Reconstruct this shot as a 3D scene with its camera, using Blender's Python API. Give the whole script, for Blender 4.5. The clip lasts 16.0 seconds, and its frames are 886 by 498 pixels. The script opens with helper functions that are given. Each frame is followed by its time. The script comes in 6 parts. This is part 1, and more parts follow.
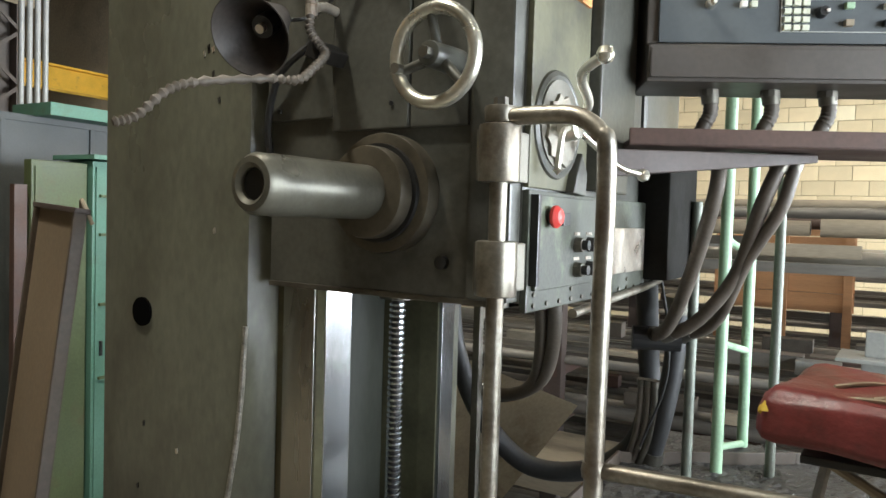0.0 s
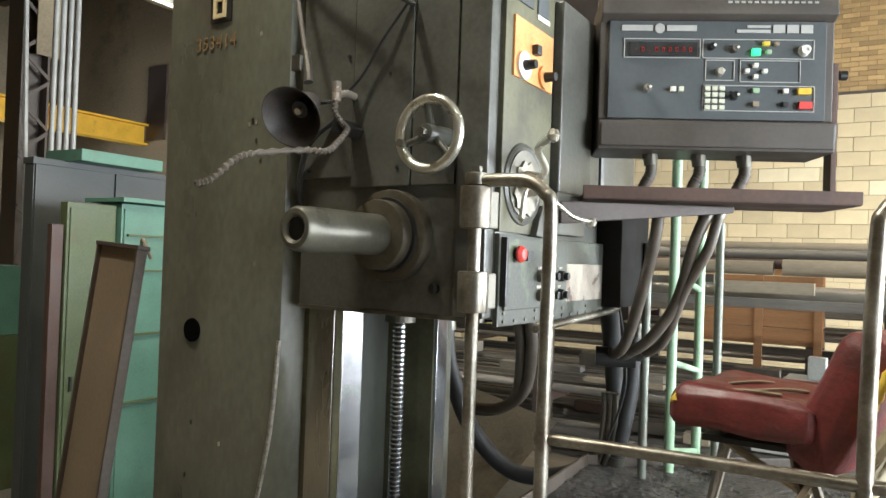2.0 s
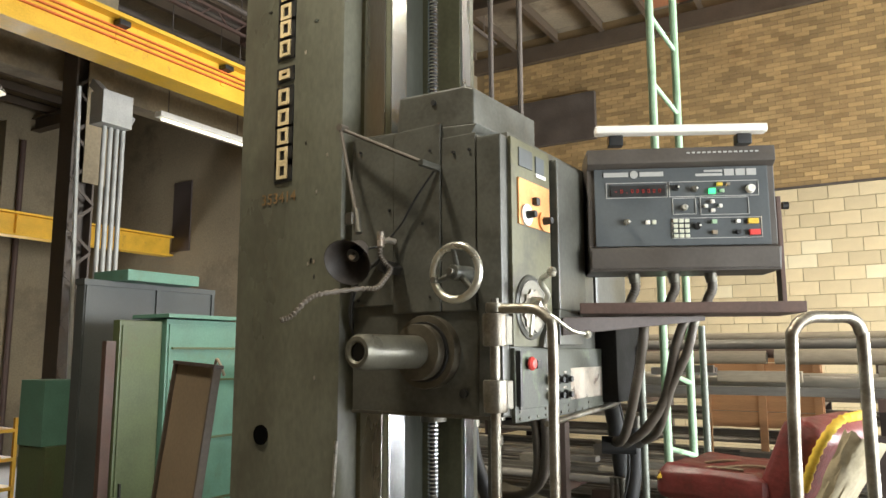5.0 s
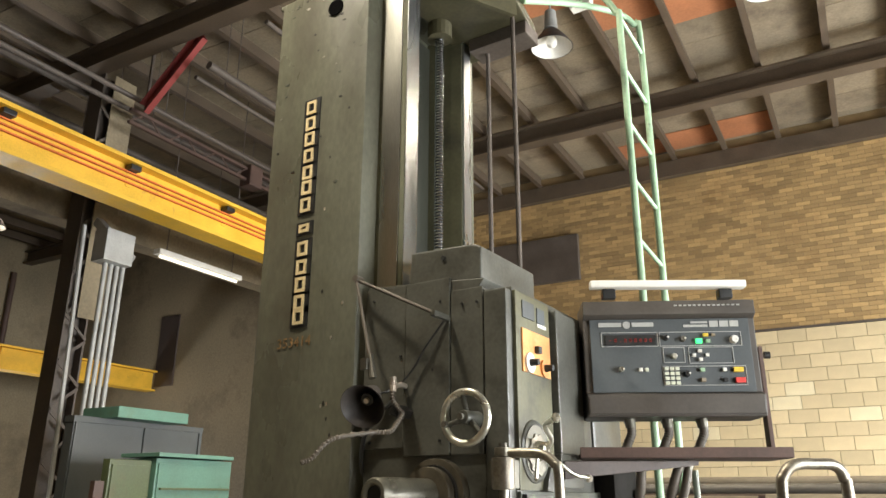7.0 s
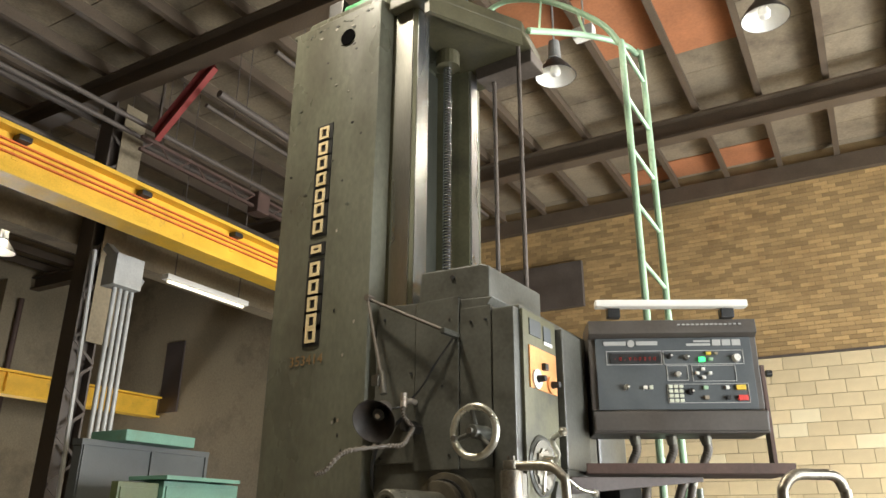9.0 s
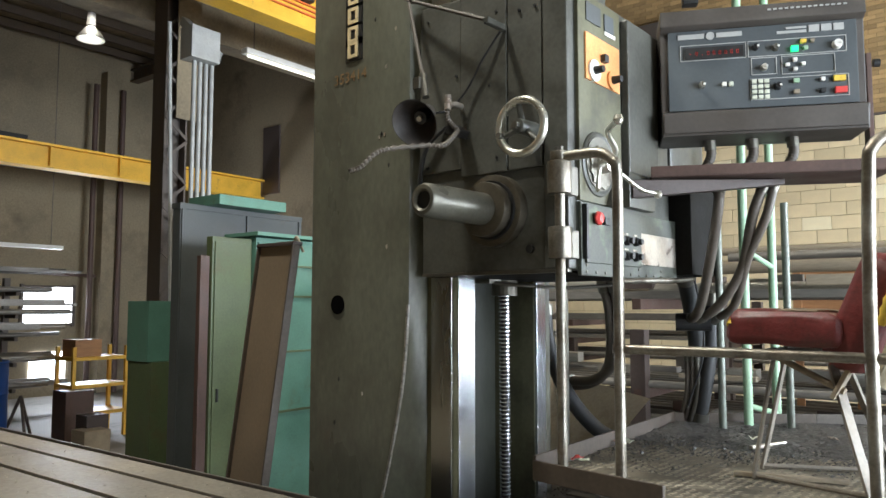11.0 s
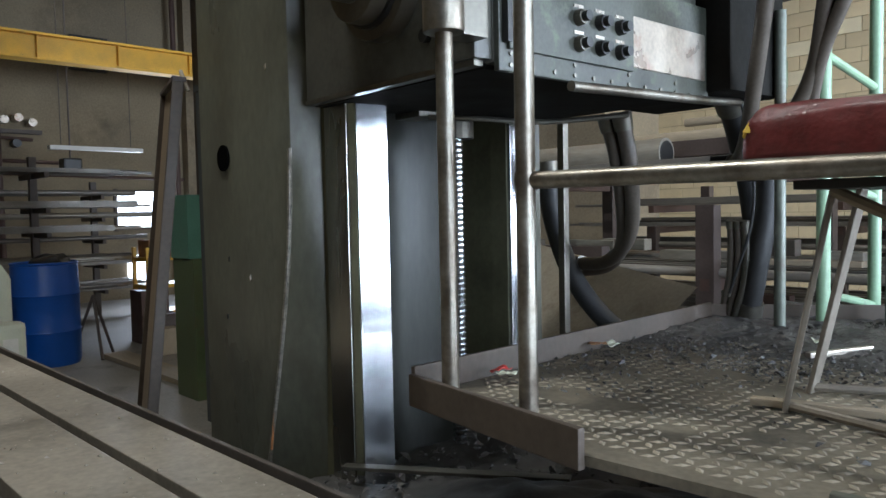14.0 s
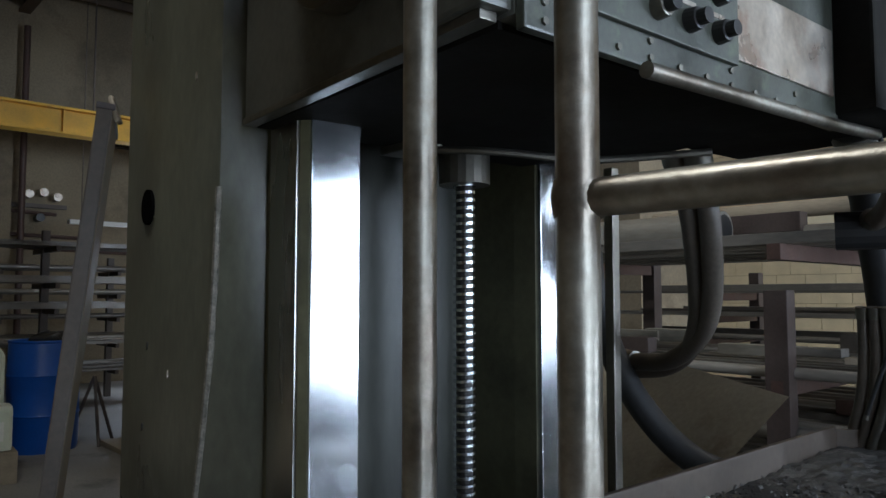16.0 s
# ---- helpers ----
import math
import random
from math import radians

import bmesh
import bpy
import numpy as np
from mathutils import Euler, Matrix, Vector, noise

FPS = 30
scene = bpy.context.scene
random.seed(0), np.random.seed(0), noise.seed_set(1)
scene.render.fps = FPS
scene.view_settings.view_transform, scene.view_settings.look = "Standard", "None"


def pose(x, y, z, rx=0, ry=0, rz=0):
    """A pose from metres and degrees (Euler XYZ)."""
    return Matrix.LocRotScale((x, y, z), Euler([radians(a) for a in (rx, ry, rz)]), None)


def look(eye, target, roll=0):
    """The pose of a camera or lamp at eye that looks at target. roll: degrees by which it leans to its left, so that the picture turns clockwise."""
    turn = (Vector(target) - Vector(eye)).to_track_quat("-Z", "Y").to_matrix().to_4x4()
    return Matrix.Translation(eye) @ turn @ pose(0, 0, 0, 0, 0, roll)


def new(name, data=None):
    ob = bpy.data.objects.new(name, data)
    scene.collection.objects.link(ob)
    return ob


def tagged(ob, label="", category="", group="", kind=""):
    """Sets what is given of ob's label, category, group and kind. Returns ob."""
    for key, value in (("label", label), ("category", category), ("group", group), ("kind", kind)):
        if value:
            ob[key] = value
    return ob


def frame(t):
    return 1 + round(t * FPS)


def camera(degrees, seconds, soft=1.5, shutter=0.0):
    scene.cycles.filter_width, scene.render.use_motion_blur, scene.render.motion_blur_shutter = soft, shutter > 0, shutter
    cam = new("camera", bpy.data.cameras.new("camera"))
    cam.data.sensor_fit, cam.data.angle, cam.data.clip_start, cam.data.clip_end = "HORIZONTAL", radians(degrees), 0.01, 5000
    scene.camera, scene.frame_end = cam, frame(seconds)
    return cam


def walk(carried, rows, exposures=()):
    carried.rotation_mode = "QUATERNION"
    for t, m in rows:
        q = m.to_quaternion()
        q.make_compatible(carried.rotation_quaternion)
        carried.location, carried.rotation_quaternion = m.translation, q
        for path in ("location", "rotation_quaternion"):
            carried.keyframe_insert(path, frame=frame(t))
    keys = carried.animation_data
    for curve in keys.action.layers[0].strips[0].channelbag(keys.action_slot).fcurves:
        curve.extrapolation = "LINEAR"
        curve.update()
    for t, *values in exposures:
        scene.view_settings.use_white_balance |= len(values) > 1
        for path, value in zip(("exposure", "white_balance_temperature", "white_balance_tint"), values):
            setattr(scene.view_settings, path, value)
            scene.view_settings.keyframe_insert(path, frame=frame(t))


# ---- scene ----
cam = camera(62.0, 16.0)
PATH = [
    (0, (0.618, -1.148, 2.200), (-0.475, 0.526, 2.120), 1.7),
    (0.5, (0.667, -1.225, 2.196), (-0.377, 0.479, 2.143), 1.5),
    (1, (0.742, -1.316, 2.193), (-0.334, 0.370, 2.184), 3.2),
    (1.5, (0.823, -1.396, 2.193), (-0.303, 0.256, 2.198), 3.0),
    (2, (0.873, -1.492, 2.191), (-0.228, 0.177, 2.220), 2.0),
    (2.5, (0.921, -1.619, 2.200), (-0.117, 0.090, 2.248), 1.0),
    (3, (0.997, -1.716, 2.205), (0.007, 0.021, 2.266), -0.2),
    (5.5, (1.112, -1.975, 2.246), (-0.018, -0.367, 2.619), 0.5),
    (6, (1.110, -2.038, 2.242), (0.028, -0.424, 2.714), 0.9),
    (6.5, (1.129, -2.100, 2.243), (0.080, -0.492, 2.802), 0.6),
    (7, (1.149, -2.145, 2.244), (0.114, -0.556, 2.879), 0.2),
    (7.5, (1.166, -2.174, 2.241), (0.146, -0.604, 2.943), 0.2),
    (8, (1.182, -2.200, 2.232), (0.173, -0.643, 2.980), 0.1),
    (8.5, (1.184, -2.217, 2.222), (0.179, -0.667, 2.989), 0.4),
    (9, (1.170, -2.214, 2.187), (0.140, -0.652, 2.894), 0.4),
    (9.5, (1.142, -2.184, 2.132), (0.046, -0.612, 2.705), 0.5),
    (10, (1.116, -2.120, 2.063), (-0.074, -0.564, 2.469), 0.6),
    (12.5, (1.228, -1.391, 1.847), (-0.247, -0.041, 1.794), 0.6),
    (13, (1.213, -1.231, 1.832), (-0.324, 0.046, 1.736), 0.9),
    (13.5, (1.088, -1.063, 1.800), (-0.464, 0.194, 1.698), -0.2),
    (14, (0.956, -0.887, 1.792), (-0.572, 0.399, 1.689), -1.2),
    (14.5, (0.841, -0.707, 1.802), (-0.727, 0.531, 1.713), 0.9),
    (15, (0.717, -0.592, 1.802), (-0.871, 0.624, 1.778), 0.9),
    (15.5, (0.612, -0.545, 1.797), (-0.970, 0.673, 1.894), 0.1),
    (16, (0.540, -0.470, 1.770), (-1.034, 0.757, 1.898), 0.0),
]
walk(cam, [(t, look(eye, target, roll)) for t, eye, target, roll in PATH],
     [(0, 0.04, 6050, 8), (5.3, 0.0, 6600, 9), (8.5, -0.14, 6700, 10), (10.2, -0.06, 6150, 8), (12.3, -0.05, 5600, 9), (13.5, -0.32, 5500, 9), (14.5, -0.62, 5400, 9), (16, -1.1, 5350, 9)])

# ---- world and light ----
world = bpy.data.worlds.new("sky")
scene.world = world
world.use_nodes = True
wn = world.node_tree
sky = wn.nodes.new("ShaderNodeTexSky")
sky.sky_type, sky.sun_disc = "NISHITA", False
sky.sun_elevation, sky.sun_rotation = radians(42), radians(110)
wn.links.new(sky.outputs[0], wn.nodes["Background"].inputs[0])
wn.nodes["Background"].inputs[1].default_value = 0.12


def area_lamp(name, eye, target, w, h, watts, color):
    d = bpy.data.lights.new(name, "AREA")
    d.shape, d.size, d.size_y, d.energy, d.color = "RECTANGLE", w, h, watts, color
    o = new(name, d)
    o.matrix_world = look(eye, target)
    return o


sun_data = bpy.data.lights.new("sun", "SUN")
sun_data.energy, sun_data.angle, sun_data.color = 3.0, radians(0.5), (1, 0.95, 0.86)
sun = new("sun", sun_data)
sun.rotation_euler = (radians(40), radians(35), 0)
area_lamp("door_daylight", (8.3, 6.4, 2.0), (0.0, 3.2, 1.7), 5.4, 3.3, 2700, (0.93, 0.97, 1.0))
# added fill from an assumed opening out of view, brightening platform and headstock side
area_lamp("side_fill_light", (4.7, 0.3, 2.2), (-0.2, 0.6, 1.5), 3.2, 3.4, 450, (0.94, 0.98, 1.0))
area_lamp("west_window_daylight", (-14.7, 4.7, 2.0), (-8, 4.0, 1.4), 1.0, 0.9, 150, (0.95, 0.97, 1))
# third and fifth have no fixture; added out of view as fill
for lx, ly, lw in ((-1.62, 4.25, 190), (0.52, 4.45, 190), (3.6, 4.6, 190), (-11.0, 3.2, 190), (2.4, -3.0, 200)):
    d = bpy.data.lights.new("bay_and_fill_light", "SPOT")
    d.energy, d.color, d.shadow_soft_size, d.spot_size, d.spot_blend = lw, (1.0, 0.90, 0.72), 0.15, radians(150), 0.5
    o = new("bay_and_fill_light", d)
    o.location = (lx, ly, 6.75)
# added spot without a fixture, out of view, brightening the upper column
d = bpy.data.lights.new("column_fill_light", "SPOT")
d.energy, d.color, d.shadow_soft_size, d.spot_size, d.spot_blend = 800, (1.0, 0.92, 0.76), 0.18, radians(140), 0.5
o = new("column_fill_light", d)
o.location = (-1.3, -1.1, 6.2)


# ---- materials ----
def mat(name, color, rough=0.6, metal=0.0, var=0.25, scale=6.0, fine=60.0, bump=0.12, tint=None, stain=None, rand=0.0, spec=0.5, stretch=(1, 1, 1)):
    """A painted, metal or mineral surface: grain and stains at two scales, uneven gloss, fine relief. stain: a second colour that comes through in patches."""
    m = bpy.data.materials.new(name)
    m.use_nodes = True
    nt = m.node_tree
    n, l = nt.nodes, nt.links
    b = n["Principled BSDF"]
    b.inputs["Metallic"].default_value = metal
    b.inputs["Specular IOR Level"].default_value = spec
    tc = n.new("ShaderNodeTexCoord")
    mp = n.new("ShaderNodeMapping")
    mp.inputs["Scale"].default_value = stretch
    l.new(tc.outputs["Object"], mp.inputs[0])
    big, small = n.new("ShaderNodeTexNoise"), n.new("ShaderNodeTexNoise")
    for t, s, d in ((big, scale, 5), (small, fine, 4)):
        t.inputs["Scale"].default_value, t.inputs["Detail"].default_value = s, d
        l.new(mp.outputs[0], t.inputs["Vector"])
    ramp = n.new("ShaderNodeMapRange")
    ramp.inputs[1].default_value, ramp.inputs[2].default_value = 0.3, 0.7
    ramp.inputs[3].default_value, ramp.inputs[4].default_value = 1 - var, 1 + var
    mixn = n.new("ShaderNodeMix")
    mixn.data_type = "FLOAT"
    mixn.inputs[0].default_value = 0.4
    l.new(big.outputs[0], mixn.inputs[2])
    l.new(small.outputs[0], mixn.inputs[3])
    l.new(mixn.outputs[0], ramp.inputs[0])
    hsv = n.new("ShaderNodeHueSaturation")
    hsv.inputs["Color"].default_value = (*color, 1)
    l.new(ramp.outputs[0], hsv.inputs["Value"])
    out = hsv.outputs[0]
    if rand:
        oi = n.new("ShaderNodeObjectInfo")
        rr = n.new("ShaderNodeMapRange")
        rr.inputs[3].default_value, rr.inputs[4].default_value = 1 - rand, 1 + rand
        l.new(oi.outputs["Random"], rr.inputs[0])
        h2 = n.new("ShaderNodeHueSaturation")
        l.new(out, h2.inputs["Color"])
        l.new(rr.outputs[0], h2.inputs["Value"])
        out = h2.outputs[0]
    if stain:
        patch = n.new("ShaderNodeTexNoise")
        patch.inputs["Scale"].default_value, patch.inputs["Detail"].default_value = scale * 0.7, 8
        patch.inputs["Roughness"].default_value = 0.7
        l.new(mp.outputs[0], patch.inputs["Vector"])
        pr = n.new("ShaderNodeMapRange")
        pr.inputs[1].default_value, pr.inputs[2].default_value = stain[3] if len(stain) > 3 else 0.55, 0.72
        l.new(patch.outputs[0], pr.inputs[0])
        mx = n.new("ShaderNodeMix")
        mx.data_type = "RGBA"
        l.new(pr.outputs[0], mx.inputs[0])
        l.new(out, mx.inputs[6])
        mx.inputs[7].default_value = (*stain[:3], 1)
        out = mx.outputs[2]
    l.new(out, b.inputs["Base Color"])
    rg = n.new("ShaderNodeMapRange")
    rg.inputs[1].default_value, rg.inputs[2].default_value = 0.3, 0.7
    rg.inputs[3].default_value, rg.inputs[4].default_value = max(0.04, rough - 0.12), min(1, rough + 0.12)
    l.new(big.outputs[0], rg.inputs[0])
    l.new(rg.outputs[0], b.inputs["Roughness"])
    if bump:
        bp = n.new("ShaderNodeBump")
        bp.inputs["Strength"].default_value, bp.inputs["Distance"].default_value = bump, 0.004
        l.new(mixn.outputs[0], bp.inputs["Height"])
        l.new(bp.outputs[0], b.inputs["Normal"])
    return m


def glow(name, color, strength):
    m = bpy.data.materials.new(name)
    m.use_nodes = True
    b = m.node_tree.nodes["Principled BSDF"]
    b.inputs["Base Color"].default_value = (*color, 1)
    b.inputs["Emission Color"].default_value = (*color, 1)
    b.inputs["Emission Strength"].default_value = strength
    return m


GREY = mat("grey_machine_paint", (0.085, 0.085, 0.072), 0.4, 0, 0.35, 5, 70, 0.2, stain=(0.030, 0.027, 0.020, 0.50))
COLUMN = mat("green_grey_column_paint", (0.120, 0.120, 0.088), 0.33, 0, 0.32, 2.4, 60, 0.22, stain=(0.064, 0.055, 0.042, 0.47), stretch=(1, 1, 0.5))
SPINDLE = mat("oiled_brown_spindle", (0.112, 0.106, 0.082), 0.38, 0.45, 0.3, 9, 110, 0.12, stain=(0.07, 0.065, 0.045, 0.5))
OLIVE = mat("olive_paint", (0.11, 0.105, 0.06), 0.45, 0, 0.3, 5, 60, 0.15, stain=(0.04, 0.038, 0.028, 0.5))
OLIVEDARK = mat("dark_olive_bracket", (0.072, 0.064, 0.034), 0.5, 0, 0.35, 5, 60, 0.2, stain=(0.035, 0.03, 0.02, 0.5))
# same steel as the way face, tinted darker so its reflections stay dim
WAYSIDE = mat("stained_dim_ground_steel", (0.40, 0.39, 0.35), 0.3, 1, 0.15, 3, 160, 0.06, stain=(0.24, 0.21, 0.16, 0.56), stretch=(1, 1, 0.2))
SHEET = mat("dusty_pale_sheet", (0.36, 0.32, 0.25), 0.7, 0, 0.25, 5, 70, 0.15, stain=(0.2, 0.16, 0.11, 0.55))
PGREEN = mat("worn_green_panel_paint", (0.060, 0.064, 0.050), 0.42, 0, 0.55, 9, 120, 0.3, stain=(0.17, 0.205, 0.125, 0.55))
STEEL = mat("ground_steel", (0.62, 0.64, 0.66), 0.24, 1, 0.1, 3, 200, 0.05, stretch=(1, 1, 0.15))
DSTEEL = mat("dark_oily_steel", (0.17, 0.16, 0.135), 0.42, 0.8, 0.25, 8, 90, 0.15)
CHROME = mat("worn_bright_pipe", (0.30, 0.28, 0.235), 0.4, 0.9, 0.35, 14, 120, 0.3, stain=(0.14, 0.10, 0.07, 0.45))
POLISH = mat("polished_handwheel_steel", (0.66, 0.64, 0.55), 0.3, 0.85, 0.2, 12, 90, 0.12, stain=(0.40, 0.36, 0.27, 0.56))
BLACK = mat("black_plastic", (0.018, 0.018, 0.018), 0.4, 0, 0.2, 20, 90, 0.08)
RUBBER = mat("black_rubber_hose", (0.03, 0.03, 0.03), 0.55, 0, 0.3, 14, 90, 0.2)
CONDUIT = mat("brown_grey_flexible_conduit", (0.105, 0.088, 0.07), 0.5, 0.1, 0.3, 20, 120, 0.2)
BROWN = mat("dark_brown_steel_box", (0.074, 0.064, 0.055), 0.45, 0.0, 0.2, 6, 80, 0.12)
LAMPSHADE = mat("dusty_dark_lampshade", (0.055, 0.047, 0.042), 0.5, 0.1, 0.4, 14, 110, 0.2)
FACE = mat("charcoal_control_face", (0.075, 0.085, 0.09), 0.5, 0, 0.12, 8, 90, 0.06)
RUST = mat("red_brown_steel", (0.085, 0.050, 0.039), 0.55, 0.1, 0.3, 7, 80, 0.2)
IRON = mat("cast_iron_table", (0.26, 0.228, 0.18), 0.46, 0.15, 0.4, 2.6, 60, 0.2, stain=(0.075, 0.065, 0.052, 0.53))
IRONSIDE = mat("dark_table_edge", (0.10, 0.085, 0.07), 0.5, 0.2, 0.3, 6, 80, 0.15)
TRAY = mat("grimy_tread_plate", (0.17, 0.148, 0.108), 0.6, 0.15, 0.4, 8, 90, 0.25, stain=(0.045, 0.042, 0.035, 0.52))
TREAD = mat("worn_tread_lugs", (0.32, 0.282, 0.215), 0.68, 0.0, 0.4, 7, 90, 0.2, stain=(0.13, 0.11, 0.085, 0.48))
OILY = mat("black_oily_casting", (0.022, 0.02, 0.018), 0.45, 0, 0.4, 8, 70, 0.3)
# near-black and glossless, so the headstock's underside stays as dark as its shade
GRIMESHADE = mat("matt_black_grime_and_shade", (0.012, 0.011, 0.009), 0.85, 0, 0.4, 9, 70, 0.3, spec=0.15)
RECESS = mat("dark_recess_lining", (0.046, 0.048, 0.038), 0.42, 0, 0.3, 5, 70, 0.12, stretch=(1, 1, 0.3))
DULLPOST = mat("dull_green_grey_pipe", (0.15, 0.165, 0.135), 0.45, 0.2, 0.3, 8, 90, 0.15, stain=(0.09, 0.075, 0.055, 0.52))
FLATBAR = mat("worn_tan_flat_bar", (0.23, 0.20, 0.16), 0.5, 0.25, 0.3, 10, 90, 0.2, stain=(0.12, 0.095, 0.07, 0.52))
MOSS = mat("grey_green_plank", (0.10, 0.10, 0.075), 0.65, 0, 0.3, 7, 70, 0.25)
KICK = mat("worn_brown_kick_board", (0.085, 0.066, 0.05), 0.55, 0.1, 0.3, 7, 70, 0.25)
CHIPS = mat("black_metal_chips", (0.085, 0.082, 0.078), 0.5, 0.3, 0.6, 60, 320, 1.0)
FILTH = mat("oily_black_sheet", (0.05, 0.047, 0.044), 0.45, 0, 0.5, 9, 80, 0.5, stain=(0.13, 0.12, 0.105, 0.58))
VINYL = mat("cracked_red_vinyl", (0.155, 0.028, 0.026), 0.46, 0, 0.35, 14, 90, 0.9, stain=(0.07, 0.026, 0.022, 0.5))
FOAM = mat("yellow_seat_foam", (0.75, 0.52, 0.07), 0.9, 0, 0.25, 25, 120, 0.5)
CANVAS = mat("torn_pale_backing", (0.36, 0.31, 0.21), 0.8, 0, 0.3, 12, 90, 0.3)
MOTORGREEN = mat("green_motor_enamel", (0.07, 0.30, 0.12), 0.4, 0, 0.25, 10, 90, 0.1, stain=(0.04, 0.08, 0.045, 0.6))
LGREEN = mat("pale_green_pipe_paint", (0.34, 0.50, 0.33), 0.42, 0, 0.2, 8, 90, 0.12, stain=(0.20, 0.24, 0.17, 0.6))
TURQ = mat("faded_mint_paint", (0.105, 0.225, 0.168), 0.5, 0, 0.2, 5, 70, 0.1, stain=(0.10, 0.17, 0.11, 0.58))
CABGREEN = mat("faded_green_cabinet", (0.086, 0.112, 0.050), 0.5, 0, 0.3, 3, 70, 0.1, stain=(0.10, 0.085, 0.04, 0.54))
PGREY = mat("blue_grey_panel", (0.064, 0.070, 0.070), 0.5, 0, 0.2, 5, 70, 0.1)
TAN = mat("brown_fibre_board", (0.19, 0.142, 0.092), 0.65, 0, 0.2, 4, 70, 0.12)
YELLOW = mat("yellow_crane_paint", (0.72, 0.42, 0.035), 0.5, 0, 0.2, 4, 70, 0.1, stain=(0.35, 0.2, 0.05, 0.62))
ORANGE = mat("orange_busbar", (0.60, 0.14, 0.03), 0.5, 0, 0.2, 4, 60, 0.1)
SSTEEL = mat("old_structural_steel", (0.10, 0.08, 0.066), 0.6, 0.1, 0.3, 4, 60, 0.2)
REDST = mat("dull_red_steel", (0.27, 0.05, 0.045), 0.55, 0, 0.25, 5, 60, 0.15)
GALV = mat("grey_conduit", (0.40, 0.40, 0.38), 0.5, 0.3, 0.2, 7, 70, 0.1)
WHITE = mat("white_enamel", (0.78, 0.76, 0.70), 0.45, 0, 0.1, 6, 80, 0.06)
CREAM = mat("cream_letter_paint", (0.66, 0.53, 0.30), 0.5, 0, 0.25, 20, 120, 0.1)
FLANGE = mat("brown_oiled_flange", (0.085, 0.073, 0.052), 0.42, 0.3, 0.3, 14, 90, 0.15)
BROWNBAR = mat("dark_brown_bar", (0.065, 0.048, 0.042), 0.5, 0.1, 0.3, 6, 80, 0.15)
NUMBER = mat("faded_orange_number", (0.22, 0.13, 0.05), 0.6, 0, 0.45, 40, 160, 0.1, stain=(0.09, 0.07, 0.045, 0.5))
DARK = mat("unlit_hollow", (0.004, 0.004, 0.004), 0.95, 0, 0.1, 20, 90, 0, spec=0.0)
DARKSTEEL = mat("dark_roof_steel", (0.10, 0.072, 0.048), 0.65, 0.1, 0.3, 4, 60, 0.2)
PALEPLATE = mat("pale_grey_plate", (0.56, 0.55, 0.52), 0.5, 0.1, 0.2, 6, 70, 0.1)
WORN = mat("chipped_bare_edge", (0.26, 0.24, 0.20), 0.45, 0.3, 0.5, 60, 200, 0.4, stain=(0.08, 0.075, 0.06, 0.45))
CONCRETE = mat("stained_concrete_floor", (0.25, 0.23, 0.20), 0.7, 0, 0.3, 1.4, 40, 0.25, stain=(0.09, 0.085, 0.075, 0.55))
MORTAR = mat("mortar", (0.36, 0.29, 0.18), 0.9, 0, 0.2, 8, 90, 0.3)
BLOCK = mat("tan_painted_block", (0.60, 0.49, 0.30), 0.8, 0, 0.14, 5, 90, 0.3, rand=0.12)
PALEBLOCK = mat("pale_replacement_block", (0.72, 0.63, 0.42), 0.8, 0, 0.12, 5, 90, 0.3)
PLASTER = mat("grimy_tan_wall", (0.26, 0.21, 0.135), 0.85, 0, 0.3, 0.7, 30, 0.2, stain=(0.12, 0.09, 0.058, 0.53))
ROOF = mat("stained_roof_board", (0.225, 0.18, 0.12), 0.85, 0, 0.3, 1.6, 30, 0.3, stain=(0.10, 0.072, 0.048, 0.5))
ROOFGAP = mat("dark_roof_gap", (0.05, 0.04, 0.03), 0.9, 0, 0.2, 3, 40, 0.1)
ROOFO = mat("orange_roof_board", (0.38, 0.15, 0.065), 0.85, 0, 0.25, 2.0, 30, 0.2)
WOOD = mat("raw_orange_timber", (0.38, 0.20, 0.095), 0.75, 0, 0.25, 5, 70, 0.25, stretch=(0.3, 1, 4))
OLDWOOD = mat("weathered_timber", (0.30, 0.25, 0.18), 0.8, 0, 0.3, 4, 60, 0.3, stretch=(0.3, 2, 2))
BLUE = mat("blue_plastic_drum", (0.015, 0.09, 0.42), 0.4, 0, 0.12, 5, 50, 0.05)
JUG = mat("white_plastic", (0.66, 0.68, 0.55), 0.5, 0, 0.1, 6, 60, 0.05)
STOCK = mat("mill_scale_bar", (0.20, 0.185, 0.165), 0.45, 0.5, 0.3, 6, 70, 0.15, rand=0.25, stretch=(0.2, 1, 1))
PIPEG = mat("grey_steel_tube", (0.30, 0.28, 0.24), 0.4, 0.5, 0.3, 6, 70, 0.12, rand=0.2, stretch=(0.2, 1, 1))
RED = mat("red_button", (0.65, 0.06, 0.05), 0.4, 0, 0.05, 10, 60, 0)
COPPERY = mat("worn_orange_plate", (0.72, 0.33, 0.12), 0.4, 0.2, 0.25, 16, 120, 0.1, stain=(0.6, 0.45, 0.3, 0.6))
BAREPLATE = mat("worn_bare_plate", (0.50, 0.45, 0.38), 0.35, 0.6, 0.3, 12, 100, 0.15, stain=(0.30, 0.18, 0.12, 0.54))
SKYGLOW = glow("daylight_beyond", (0.95, 0.97, 1.0), 8.0)
TUBE = glow("lit_tube", (1.0, 0.93, 0.75), 1.6)
BULB = glow("lit_bulb", (1.0, 0.95, 0.85), 14.0)
